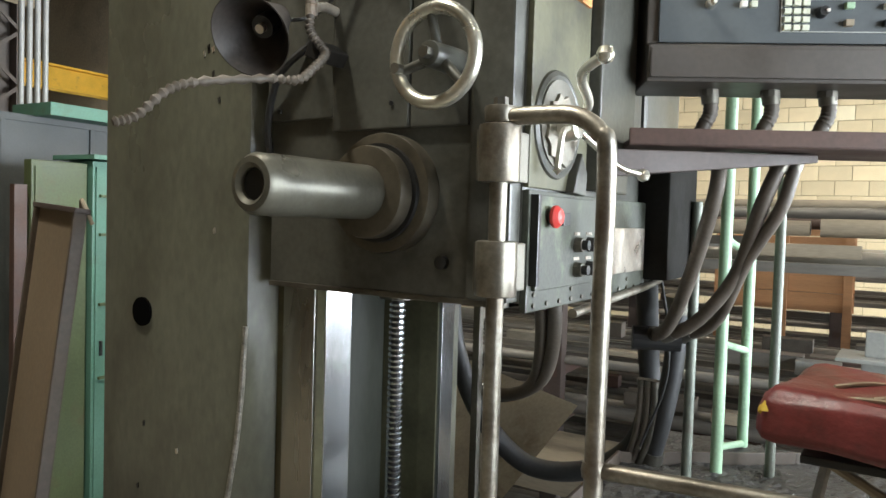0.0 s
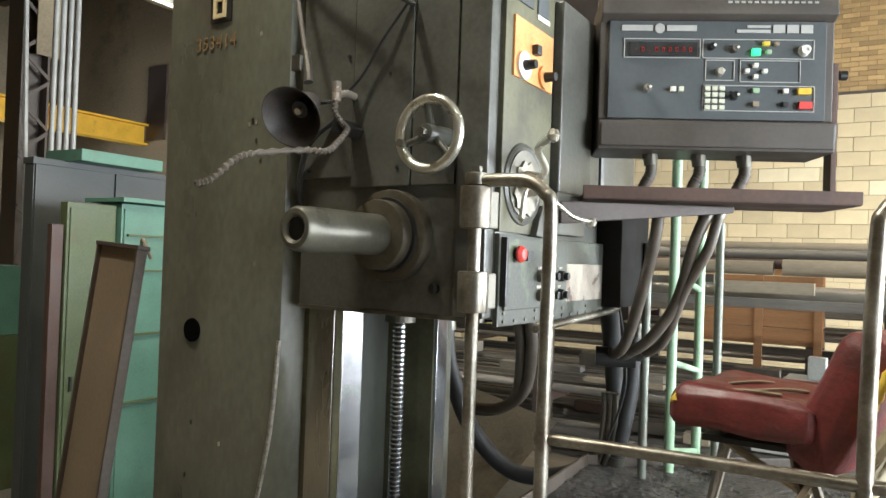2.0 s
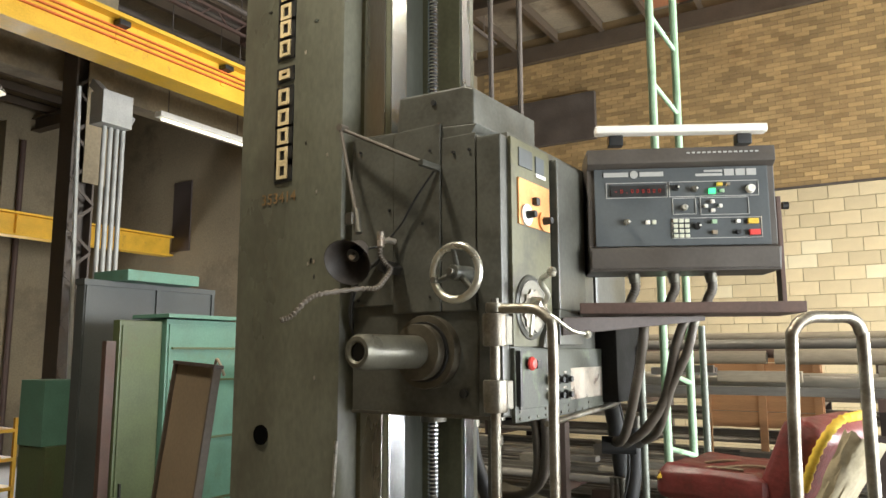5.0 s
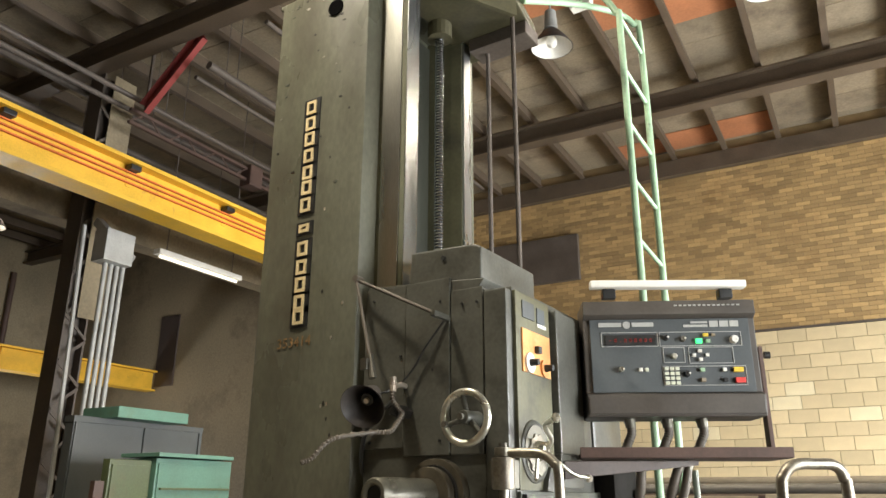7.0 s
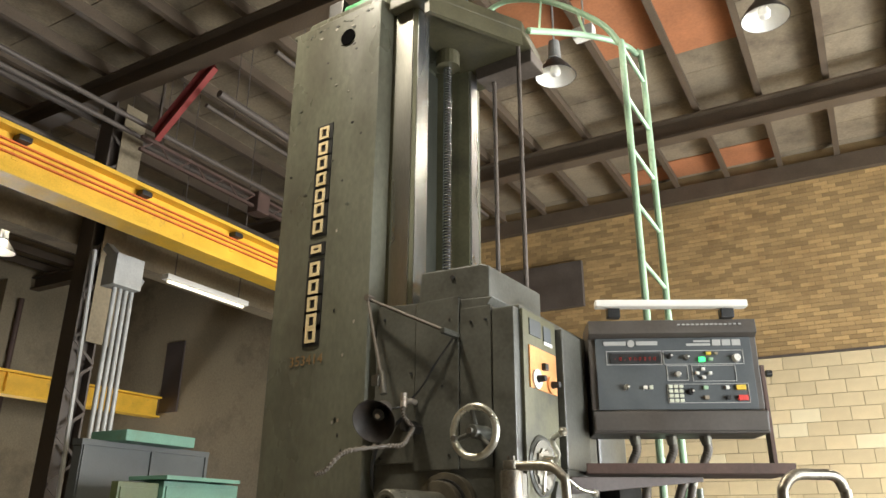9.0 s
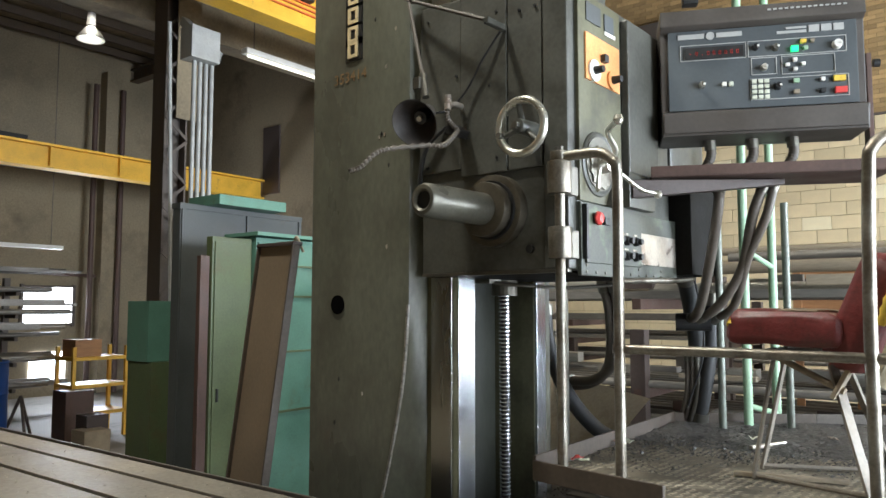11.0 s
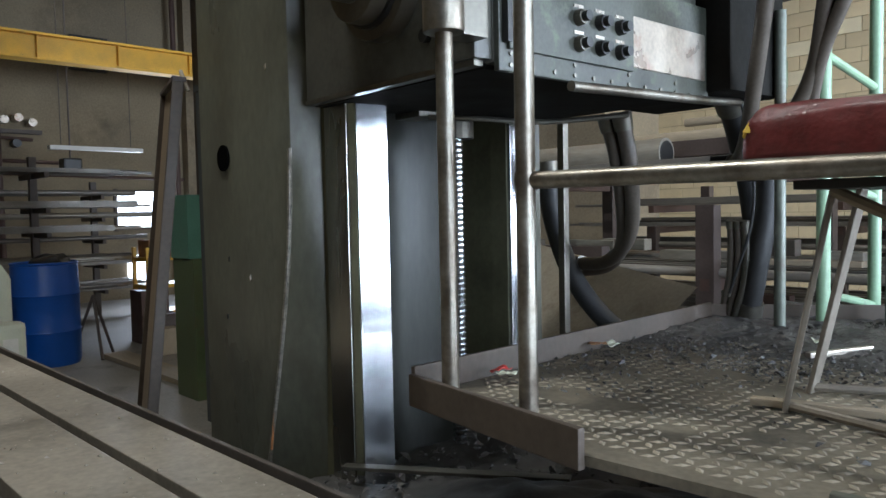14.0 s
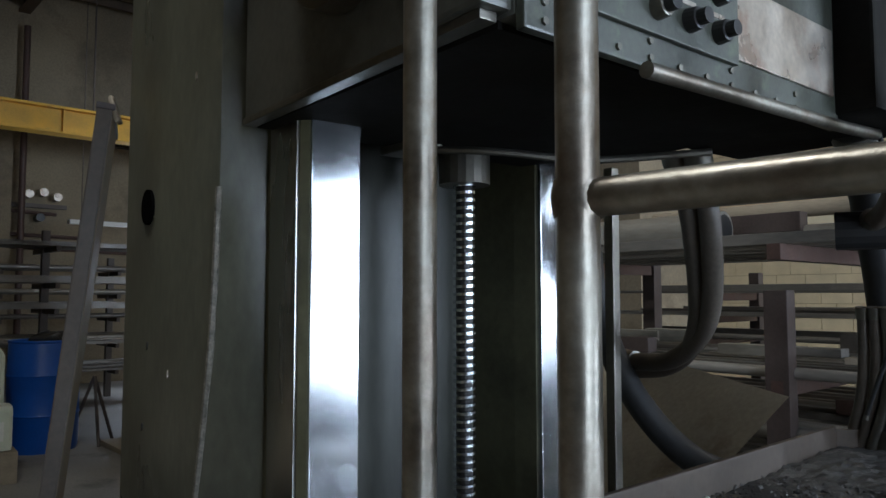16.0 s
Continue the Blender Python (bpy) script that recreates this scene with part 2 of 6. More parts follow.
LED = glow("red_digit", (0.30, 0.02, 0.015), 0.2)
LEDG = glow("green_lamp", (0.05, 0.9, 0.25), 1.6)


# ---- mesh helpers ----
def part(name, bm, material, parent=None, label="", smooth=False):
    me = bpy.data.meshes.new(name)
    bmesh.ops.recalc_face_normals(bm, faces=bm.faces[:])
    bm.to_mesh(me)
    bm.free()
    me.materials.append(material)
    if smooth:
        for p in me.polygons:
            p.use_smooth = True
        try:
            me.set_sharp_from_angle(angle=radians(40))
        except AttributeError:
            pass
    o = new(name, me)
    if parent:
        o.parent = parent
    if label:
        o["label"] = label
    return o


def thing(name, label, category, group="", kind=""):
    return tagged(new(name), label, category, group, kind)


def box(lo, hi, bev=0.0, bm=None):
    bm = bm or bmesh.new()
    c = [(a + b) / 2 for a, b in zip(lo, hi)]
    s = [max(abs(b - a), 1e-4) for a, b in zip(lo, hi)]
    made = bmesh.ops.create_cube(bm, size=1, matrix=Matrix.Translation(c) @ Matrix.Diagonal((*s, 1)))
    if bev:
        es = {e for v in made["verts"] for e in v.link_edges}
        bmesh.ops.bevel(bm, geom=list(es), offset=min(bev, min(s) * 0.45), segments=2, affect="EDGES", profile=0.7)
    return bm


def obox(m, size, bev=0.0, bm=None):
    """A box of that size centred on the pose m."""
    bm = bm or bmesh.new()
    made = bmesh.ops.create_cube(bm, size=1, matrix=m @ Matrix.Diagonal((*size, 1)))
    if bev:
        es = {e for v in made["verts"] for e in v.link_edges}
        bmesh.ops.bevel(bm, geom=list(es), offset=min(bev, min(size) * 0.45), segments=2, affect="EDGES", profile=0.7)
    return bm


def rod(a, b, r, r2=None, seg=16, bm=None, bev=0.0):
    bm = bm or bmesh.new()
    a, b = Vector(a), Vector(b)
    m = Matrix.Translation((a + b) / 2) @ (b - a).to_track_quat("Z", "Y").to_matrix().to_4x4()
    made = bmesh.ops.create_cone(bm, cap_ends=True, segments=seg, radius1=r, radius2=r if r2 is None else r2, depth=(b - a).length, matrix=m)
    if bev:
        es = [e for e in {e for v in made["verts"] for e in v.link_edges} if any(len(f.verts) > 4 for f in e.link_faces)]
        bmesh.ops.bevel(bm, geom=es, offset=bev, segments=2, affect="EDGES", profile=0.6)
    return bm


def prism(poly, z0, z1, bev=0.0, bm=None, axis="z"):
    """A polygon (pairs) swept from z0 to z1 along an axis."""
    bm = bm or bmesh.new()
    place = {"z": lambda u, v, w: (u, v, w), "y": lambda u, v, w: (u, w, v), "x": lambda u, v, w: (w, u, v)}[axis]
    lo = [bm.verts.new(place(u, v, z0)) for u, v in poly]
    hi = [bm.verts.new(place(u, v, z1)) for u, v in poly]
    k = len(poly)
    fs = [bm.faces.new(lo), bm.faces.new(hi)]
    for i in range(k):
        fs.append(bm.faces.new((lo[i], lo[(i + 1) % k], hi[(i + 1) % k], hi[i])))
    bmesh.ops.recalc_face_normals(bm, faces=fs)
    if bev:
        bmesh.ops.bevel(bm, geom=list({e for f in fs for e in f.edges}), offset=bev, segments=2, affect="EDGES", profile=0.6)
    return bm


def smooth_line(points, steps=6):
    """A Catmull-Rom line through the points."""
    pts = [Vector(p) for p in points]
    pts = [2 * pts[0] - pts[1], *pts, 2 * pts[-1] - pts[-2]]
    out = []
    for i in range(1, len(pts) - 2):
        a, b, c, d = pts[i - 1:i + 3]
        for s in range(steps):
            t = s / steps
            out.append(0.5 * (2 * b + (c - a) * t + (2 * a - 5 * b + 4 * c - d) * t * t + (3 * b - a - 3 * c + d) * t ** 3))
    out.append(pts[-2])
    return out


def tube(points, r, seg=12, steps=6, bm=None, wave=0.0, straight=False):
    """A pipe or hose through the points; wave: how much its rings swell in turn."""
    bm = bm or bmesh.new()
    line = [Vector(p) for p in points] if straight else smooth_line(points, steps)
    side, rings = None, []
    for i, p in enumerate(line):
        d = (line[min(i + 1, len(line) - 1)] - line[max(i - 1, 0)]).normalized()
        if side is None:
            side = d.orthogonal().normalized()
        side = (side - d * side.dot(d)).normalized()
        up = d.cross(side)
        rr = r * (1 + (wave if i % 2 else -wave))
        rings.append([bm.verts.new(p + rr * (math.cos(a) * side + math.sin(a) * up)) for a in (2 * math.pi * k / seg for k in range(seg))])
    for a, b in zip(rings, rings[1:]):
        for k in range(seg):
            bm.faces.new((a[k], a[(k + 1) % seg], b[(k + 1) % seg], b[k]))
    bm.faces.new(rings[0][::-1])
    bm.faces.new(rings[-1])
    return bm


def ring(center, axis, R, r, seg=40, sub=10, bm=None):
    bm = bm or bmesh.new()
    q = Vector(axis).to_track_quat("Z", "Y").to_matrix()
    vs = []
    for i in range(seg):
        a = 2 * math.pi * i / seg
        row = []
        for k in range(sub):
            b = 2 * math.pi * k / sub
            row.append(bm.verts.new(Vector(center) + q @ Vector(((R + r * math.cos(b)) * math.cos(a), (R + r * math.cos(b)) * math.sin(a), r * math.sin(b)))))
        vs.append(row)
    for i in range(seg):
        for k in range(sub):
            bm.faces.new((vs[i][k], vs[(i + 1) % seg][k], vs[(i + 1) % seg][(k + 1) % sub], vs[i][(k + 1) % sub]))
    return bm


def lathe(profile, m, seg=32, bm=None):
    """Profile of (radius, height) turned round the z axis of the pose m."""
    bm = bm or bmesh.new()
    rows = []
    for rr, zz in profile:
        rows.append([bm.verts.new(m @ Vector((rr * math.cos(2 * math.pi * k / seg), rr * math.sin(2 * math.pi * k / seg), zz))) for k in range(seg)])
    for a, b in zip(rows, rows[1:]):
        for k in range(seg):
            bm.faces.new((a[k], a[(k + 1) % seg], b[(k + 1) % seg], b[k]))
    return bm


def aim(p, direction):
    """A pose at p whose z axis points along the direction."""
    return Matrix.Translation(p) @ Vector(direction).to_track_quat("Z", "Y").to_matrix().to_4x4()


# ---- the hall: its axes are turned a little against those of the machine ----
TURN = pose(0, 0, 0, 0, 0, 3.6)


def turned(p):
    return TURN @ Vector(p)


def hall_box(lo, hi, bev=0.0, bm=None):
    c = [(a + b) / 2 for a, b in zip(lo, hi)]
    return obox(TURN @ Matrix.Translation(c), [abs(b - a) for a, b in zip(lo, hi)], bev, bm)


floor = tagged(part("floor", hall_box((-16, -8.5, -0.2), (9.2, 11, 0)), CONCRETE), "stained grey concrete workshop floor with oil marks", "floor", kind="structure")

# north wall: painted block below, brick above; a plastered bay wall to the west
def add_island_variation(m, amount):
    """Vary the colour from one loose piece of a joined mesh to the next."""
    nt = m.node_tree
    b = nt.nodes["Principled BSDF"]
    src = b.inputs["Base Color"].links[0].from_socket
    ge, rr, hs = nt.nodes.new("ShaderNodeNewGeometry"), nt.nodes.new("ShaderNodeMapRange"), nt.nodes.new("ShaderNodeHueSaturation")
    rr.inputs[3].default_value, rr.inputs[4].default_value = 1 - amount, 1 + amount
    nt.links.new(ge.outputs["Random Per Island"], rr.inputs[0])
    nt.links.new(rr.outputs[0], hs.inputs["Value"])
    nt.links.new(src, hs.inputs["Color"])
    nt.links.new(hs.outputs[0], b.inputs["Base Color"])
    return m


BRICK = mat("tan_brown_brick", (0.40, 0.265, 0.115), 0.85, 0, 0.22, 1.1, 60, 0.3, stain=(0.27, 0.165, 0.066, 0.52), rand=0.3)
BRICKS = add_island_variation(mat("tan_brown_brick_courses", (0.40, 0.265, 0.115), 0.85, 0, 0.22, 1.1, 60, 0.3, stain=(0.27, 0.165, 0.066, 0.52)), 0.3)
BRICKMORTAR = mat("brown_mortar", (0.24, 0.165, 0.08), 0.9, 0, 0.2, 4, 80, 0.3)
add_island_variation(ROOF, 0.16)

NY = 10.0
wall_north = tagged(part("wall_north", hall_box((-16, NY + 0.02, 0), (9.2, NY + 0.35, 4.68)), MORTAR), "tan painted concrete block wall with mortar joints", "wall", kind="structure")
wall_north_upper = tagged(part("wall_north_upper", hall_box((-16, NY, 4.70), (9.2, NY + 0.35, 8.1)), BRICKMORTAR), "brown brick upper wall above painted blocks", "wall", kind="structure")
tagged(part("trim", hall_box((-16, NY - 0.03, 4.672), (9.2, NY + 0.02, 4.70)), SSTEEL), "thin dark ledge between block and brick wall", "trim", kind="structure")
tagged(part("wall_bay", hall_box((-15.7, 8.45, 0), (-5.4, 8.75, 8.0)), PLASTER), "grimy tan plastered wall closing the side bay", "wall", kind="structure")
tagged(part("wall_return", hall_box((-5.7, 8.75, 0), (-5.4, NY, 8.0)), PLASTER), "grimy tan plastered wall return", "wall", kind="structure")
tagged(part("bay_opening", hall_box((-12.0, 8.42, 4.4), (-11.45, 8.46, 5.9), 0.004), BROWNBAR), "dark unlit opening in the bay wall", "opening", kind="structure")
tagged(part("wall_west", hall_box((-16, -8.5, 0), (-15.7, 11, 8.1)), PLASTER), "grimy tan masonry wall with pilasters", "wall", kind="structure")
tagged(part("wall_south", hall_box((-16, -8.8, 0), (9.2, -8.5, 8.1)), PLASTER), "plain grimy tan workshop wall", "wall", kind="structure")
we = hall_box((9.0, 2.6, 4.2), (9.3, 11, 8.1))
hall_box((9.0, 2.6, 0), (9.3, 3.2, 4.2), bm=we)
hall_box((9.0, 9.3, 0), (9.3, 11, 4.2), bm=we)
hall_box((4.8, 2.3, 0), (9.3, 2.6, 8.1), bm=we)
# unseen south part, placed to hold an opening for the side fill
hall_box((4.8, -8.5, 4.2), (5.1, 2.3, 8.1), bm=we)
hall_box((4.8, -8.5, 0), (5.1, -1.4, 4.2), bm=we)
hall_box((4.8, 1.95, 0), (5.1, 2.3, 4.2), bm=we)
tagged(part("wall_east", we, PLASTER), "plain unseen workshop wall with a large doorway and an added side opening", "wall", kind="structure")

# roof: boards between joists, girders below
JOISTS = [-0.38 + 0.83 * k for k in range(-18, 12)]
PATCHES = ((-1.21, 4.55, 5.9), (-0.38, 4.2, 6.2), (-2.04, 4.2, 5.2), (-1.21, 9.2, 9.85), (-0.38, 9.15, 9.85), (-2.04, 9.3, 9.85), (-5.36, 6.0, 7.1))
tagged(part("roof_deck", hall_box((-16, -8.8, 8.02), (9.3, 11, 8.12)), ROOFGAP), "dark roof deck above the boards", "roof", kind="structure")
roof_bm = bmesh.new()
rng = random.Random(17)
for jx in JOISTS:
    by = -8.5
    while by < 9.95:
        b1 = min(9.98, by + rng.choice((0.61, 0.61, 0.61, 1.22)))
        sag = rng.uniform(0, 0.006)
        hall_box((jx + 0.006, by + 0.006, 7.978 - sag), (jx + 0.824, b1 - 0.006, 8.0), bm=roof_bm)
        by = b1
roof = tagged(part("ceiling", roof_bm, ROOF), "stained pale roof boards between brown joists", "ceiling", kind="structure")
for px0, py0, py1 in PATCHES:
    tagged(part("ceiling_patch", hall_box((px0 + 0.01, py0, 7.955), (px0 + 0.82, py1, 7.968)), ROOFO), "orange replacement board in the roof", "roof board", "replacement boards", "structure")
for jx in JOISTS:
    j_ = tagged(part("joist", hall_box((jx - 0.012, -8.5, 7.79), (jx + 0.012, NY - 0.13, 7.953)), DARKSTEEL), "brown steel roof joist", "joist", "roof joists", "structure")
    part("flange", hall_box((jx - 0.042, -8.5, 7.772), (jx + 0.042, NY - 0.13, 7.79)), DARKSTEEL, j_)
for gy in (7.42, 2.76, -2.0, -6.4):
    g = tagged(part("girder", hall_box((-15.7, gy - 0.015, 7.42), (9.0, gy + 0.015, 7.66)), DARKSTEEL), "dark steel roof girder", "girder", "roof girders", "structure")
    part("top_flange", hall_box((-15.7, gy - 0.11, 7.66), (9.0, gy + 0.11, 7.69)), DARKSTEEL, g)
    part("bottom_flange", hall_box((-15.7, gy - 0.11, 7.38), (9.0, gy + 0.11, 7.42)), DARKSTEEL, g)
tagged(part("wall_plate", hall_box((-15.7, NY - 0.12, 7.5), (9.0, NY - 0.004, 7.78)), DARKSTEEL), "dark beam along the top of the brick wall", "beam", kind="structure")

# ---- boring mill column ----
column = thing("machine_column", "tall green-grey cast column of a boring mill with bright ways", "machine column")
CX0, CX1, CF, CT = -1.19, -0.61, -0.025, 4.50
EDGE = ((0.0, -0.84), (0.9, -0.84), (1.15, -0.785), (1.3, -0.745), (1.45, -0.705), (1.6, -0.67), (1.75, -0.645), (1.95, -0.63), (2.2, -0.63), (CT, -0.63))
rows = []
lf = bmesh.new()
for z, e in EDGE:
    d = 0.07 + 0.10 * max(0, -0.63 - e)
    rows.append([lf.verts.new((x, y, z)) for x, y in ((CX0 + 0.03, CF), (e - 0.012, CF), (e, CF + 0.004), (e * 0.6 - 0.60 * 0.4, CF + d * 0.52), (-0.61, CF + d), (-0.60, 0.10), (-0.74, 0.2), (-0.74, 0.60), (-0.60, 0.70), (-0.60, 0.82), (CX0 + 0.03, 0.82), (CX0, 0.79), (CX0, CF + 0.03))])
for a, b in zip(rows, rows[1:]):
    for k in range(len(a)):
        lf.faces.new((a[k], a[(k + 1) % len(a)], b[(k + 1) % len(a)], b[k]))
lf.faces.new(rows[0])
lf.faces.new(rows[-1])
part("casting", lf, COLUMN, column, smooth=True)
part("front_way", prism([(-0.60, 0.052), (-0.49, 0.052), (-0.478, 0.062), (-0.481, 0.152), (-0.50, 0.165), (-0.60, 0.20), (-0.74, 0.21), (-0.74, 0.06)], 0.4, CT - 0.02), OLIVE, column, "olive painted way block")
part("front_way_face", box((-0.484, 0.064, 0.42), (-0.474, 0.151, CT - 0.03), 0.002), STEEL, column, "bright ground steel way surface")
part("front_way_edge", box((-0.588, 0.0475, 0.42), (-0.494, 0.0535, CT - 0.03), 0.001), WAYSIDE, column, "stained ground steel way edge, tinted down to dim its reflection")
part("rear_way", prism([(-0.74, 0.60), (-0.60, 0.61), (-0.545, 0.618), (-0.535, 0.69), (-0.60, 0.70), (-0.74, 0.70)], 0.4, CT - 0.02), OLIVE, column, "olive painted way block")
part("rear_way_face", box((-0.548, 0.622, 0.42), (-0.532, 0.686, CT - 0.03), 0.002), STEEL, column, "bright ground steel way surface")
# thin panel, darker than the casting paint that it covers
part("recess_lining", box((-0.735, 0.215, 0.42), (-0.725, 0.598, CT - 0.05)), RECESS, column, "dark grey lining of the recess behind the screw")
part("column_cap", prism([(-1.13, 0.02), (-0.70, 0.02), (-0.635, 0.045), (-0.60, 0.10), (-0.60, 0.8), (-1.13, 0.8)], CT, CT + 0.085, 0.014), COLUMN, column, "rounded cap with chipped paint")
part("top_rim", prism([(-1.185, CF + 0.003), (-0.68, CF + 0.003), (-0.61, CF + 0.06), (-0.60, 0.82), (-1.185, 0.82)], CT - 0.012, CT + 0.012, 0.008), COLUMN, column)
rng = random.Random(8)
for k in range(46):
    cx_, cz_, cw_ = rng.uniform(-1.15, -0.66), CT - 0.03 - 1.0 * rng.random() ** 2.2, rng.uniform(0.003, 0.013)
    poly_ = [(cx_ + cw_ * rng.uniform(0.5, 1.2) * math.cos(a_), cz_ + 0.7 * cw_ * rng.uniform(0.4, 1.1) * math.sin(a_)) for a_ in (0.2, 1.1, 2.2, 3.0, 4.1, 5.2)]
    part("paint_chip", prism(poly_, CF - 0.0018, CF + 0.002, axis="y"), rng.choice((WORN, OILY, PGREEN)), column)
for k in range(16):
    cx_, cz_ = rng.uniform(-1.14, -0.68), rng.uniform(1.5, 3.4)
    part("paint_chip", prism([(cx_, cz_), (cx_ + 0.006, cz_ + 0.004), (cx_ + 0.005, cz_ + 0.016), (cx_ - 0.003, cz_ + 0.012)], CF - 0.0018, CF + 0.002, axis="y"), rng.choice((BAREPLATE, OILY)), column)
part("hole", rod((-1.0, CF - 0.006, 1.95), (-1.0, CF + 0.05, 1.95), 0.036, seg=24), DARK, column, "dark cored hole")
part("hole", rod((-0.82, CF - 0.006, 4.363), (-0.82, CF + 0.05, 4.363), 0.042, seg=24), DARK, column, "dark cored hole")
# pale tube along the crease: worn paint plus the curve's highlight as colour
part("worn_edge_highlight", tube([(e - 0.005, CF + 0.005, z) for z, e in EDGE[1:8]], 0.007, 8), WORN, column, "bare worn corner with its highlight painted in")
part("paint_mark", tube([(-0.778, CF + 0.003, 1.185), (-0.766, CF + 0.003, 1.235), (-0.753, CF + 0.003, 1.285)], 0.0045, 6), COPPERY, column, "orange paint smear")
part("foot", box((-1.32, -0.02, 0.0), (-0.4, 0.95, 1.0), 0.02), GREY, column)

# raised maker's plates down the column, lettering left plain
for i, (kk, hh) in enumerate([(z, 0.062) for z in (3.875, 3.795, 3.72, 3.64, 3.56, 3.49, 3.41)] + [(3.305, 0.035)] + [(z, 0.062) for z in (3.215, 3.135, 3.06, 2.985, 2.925)]):
    part("letter_backing", box((-0.968, CF - 0.005, kk - hh / 2 - 0.012), (-0.876, CF + 0.004, kk + hh / 2 + 0.012)), BLACK, column)
    lbm = bmesh.new()
    for q0, q1 in (((-0.950, -hh / 2), (-0.936, hh / 2)), ((-0.936, hh / 2 - 0.012), (-0.896, hh / 2)), ((-0.936, -hh / 2), (-0.896, -hh / 2 + 0.012)), ((-0.908, -hh / 2 + 0.012), (-0.896, hh / 2 - 0.012))):
        box((q0[0], CF - 0.011, kk + q0[1]), (q1[0], CF - 0.004, kk + q1[1]), bm=lbm)
    part("letter_bar", lbm, CREAM, column)
fc = bpy.data.curves.new("serial_number", "FONT")
fc.body, fc.size, fc.extrude, fc.space_character = "353414", 0.058, 0.0006, 1.08
fc.materials.append(NUMBER)
sn = new("serial_number", fc)
sn.parent = column
sn.matrix_local = pose(-1.035, CF - 0.003, 2.805, 90, 0, 0)

# ---- headstock ----
head = thing("headstock", "dark grey boring mill headstock with worn green control side", "headstock")


def sx(y):
    return 0.014 - 0.026 * y


part("body", prism([(-0.585, 0.0), (-0.078, 0.0), (-0.078, 0.03), (sx(0), 0.03), (sx(0.72), 0.72), (-0.585, 0.72)], 2.052, 2.93, 0.006), GREY, head, smooth=True)
part("corner_cover", box((-0.074, -0.012, 2.056), (0.012, 0.03, 2.915), 0.006), GREY, head)
part("cover_plate", box((-0.400, -0.014, 2.372), (-0.212, 0.0, 2.985), 0.003), GREY, head)
part("cover_plate", box((-0.588, -0.011, 2.40), (-0.403, 0.0, 2.985), 0.003), GREY, head)
# thin sheet over the oily underside, with the deep shade painted in
part("underside", prism([(-0.58, 0.02), (-0.01, 0.03), (-0.02, 0.72), (-0.58, 0.72)], 2.044, 2.0535), GRIMESHADE, head, "oily underside sheet blackened for its shade")
part("cover_plate", box((-0.208, -0.010, 2.372), (-0.080, 0.0, 2.935), 0.004), GREY, head)
part("flange", prism([(-0.588, 2.93), (-0.10, 2.93), (-0.075, 2.965), (-0.40, 2.99), (-0.588, 3.0)], -0.004, 0.5, 0.004, axis="y"), GREY, head)
part("top_cap", prism([(-0.40, 2.985), (-0.088, 2.96), (-0.088, 3.085), (-0.12, 3.10), (-0.39, 3.11)], 0.0, 0.42, 0.008, axis="y"), GREY, head)
part("cap_hole", rod((-0.245, -0.006, 3.065), (-0.245, 0.02, 3.065), 0.009), BLACK, head)
part("underside_lip", box((-0.585, -0.003, 2.045), (0.0, 0.02, 2.056), 0.002), DSTEEL, head)
part("plug", rod((-0.13, -0.012, 2.12), (-0.13, 0.01, 2.12), 0.013, seg=16), BLACK, head)
for bx, bz in ((-0.55, 2.42), (-0.55, 2.94), (-0.25, 2.42), (-0.25, 2.9), (-0.10, 2.88), (-0.16, 2.88), (-0.28, 2.66), (-0.42, 2.72)):
    part("screw", rod((bx, -0.0165, bz), (bx, -0.008, bz), 0.005, seg=8), BLACK, head)
part("side_panel", prism([(sx(0.03), 0.032), (sx(0.03) + 0.012, 0.032), (sx(0.31) + 0.012, 0.31), (sx(0.31), 0.31)], 2.262, 2.915, 0.002), OLIVE, head, "worn olive and green painted side panel")
part("side_cover", prism([(sx(0.335), 0.335), (sx(0.335) + 0.03, 0.335), (sx(0.57) + 0.03, 0.57), (sx(0.57), 0.57)], 2.385, 2.905, 0.006), GREY, head, "scuffed grey side cover")
for z0, z1, y0, y1, m in ((2.83, 2.89, 0.08, 0.17, PGREY), (2.83, 2.885, 0.2, 0.26, FACE), (2.815, 2.828, 0.2, 0.27, WHITE)):
    part("nameplate", box((sx(y0) + 0.012, y0, z0), (sx(y0) + 0.016, y1, z1), 0.001), m, head)
part("speed_plate", prism([(sx(0.07) + 0.011, 0.07), (sx(0.07) + 0.018, 0.07), (sx(0.295) + 0.018, 0.295), (sx(0.295) + 0.011, 0.295)], 2.642, 2.79, 0.001), COPPERY, head, "worn orange instruction plate")
for yy, zz, r, m in ((0.115, 2.675, 0.034, WHITE), (0.235, 2.672, 0.03, COPPERY)):
    part("selector_dial", rod((sx(yy) + 0.014, yy, zz), (sx(yy) + 0.026, yy, zz), r, seg=24), m, head)
    part("selector_knob", rod((sx(yy) + 0.024, yy, zz), (sx(yy) + 0.055, yy, zz), 0.014, 0.011, 12), BLACK, head)
part("selector_knob", box((sx(0.17) + 0.012, 0.165, 2.715), (sx(0.17) + 0.035, 0.19, 2.74), 0.003), BLACK, head)

# lever dial on the side
DC = Vector((0.02, 0.145, 2.385))
part("dial_ring", ring(DC, (1, 0, 0), 0.092, 0.012, 36, 8), GREY, head, smooth=True)
part("dial_plate", rod(DC - Vector((0.005, 0, 0)), DC + Vector((0.012, 0, 0)), 0.084, seg=32), DSTEEL, head)
part("dial_hub", rod(DC, DC + Vector((0.05, 0, 0)), 0.036, 0.028, 20, bev=0.004), POLISH, head, smooth=True)
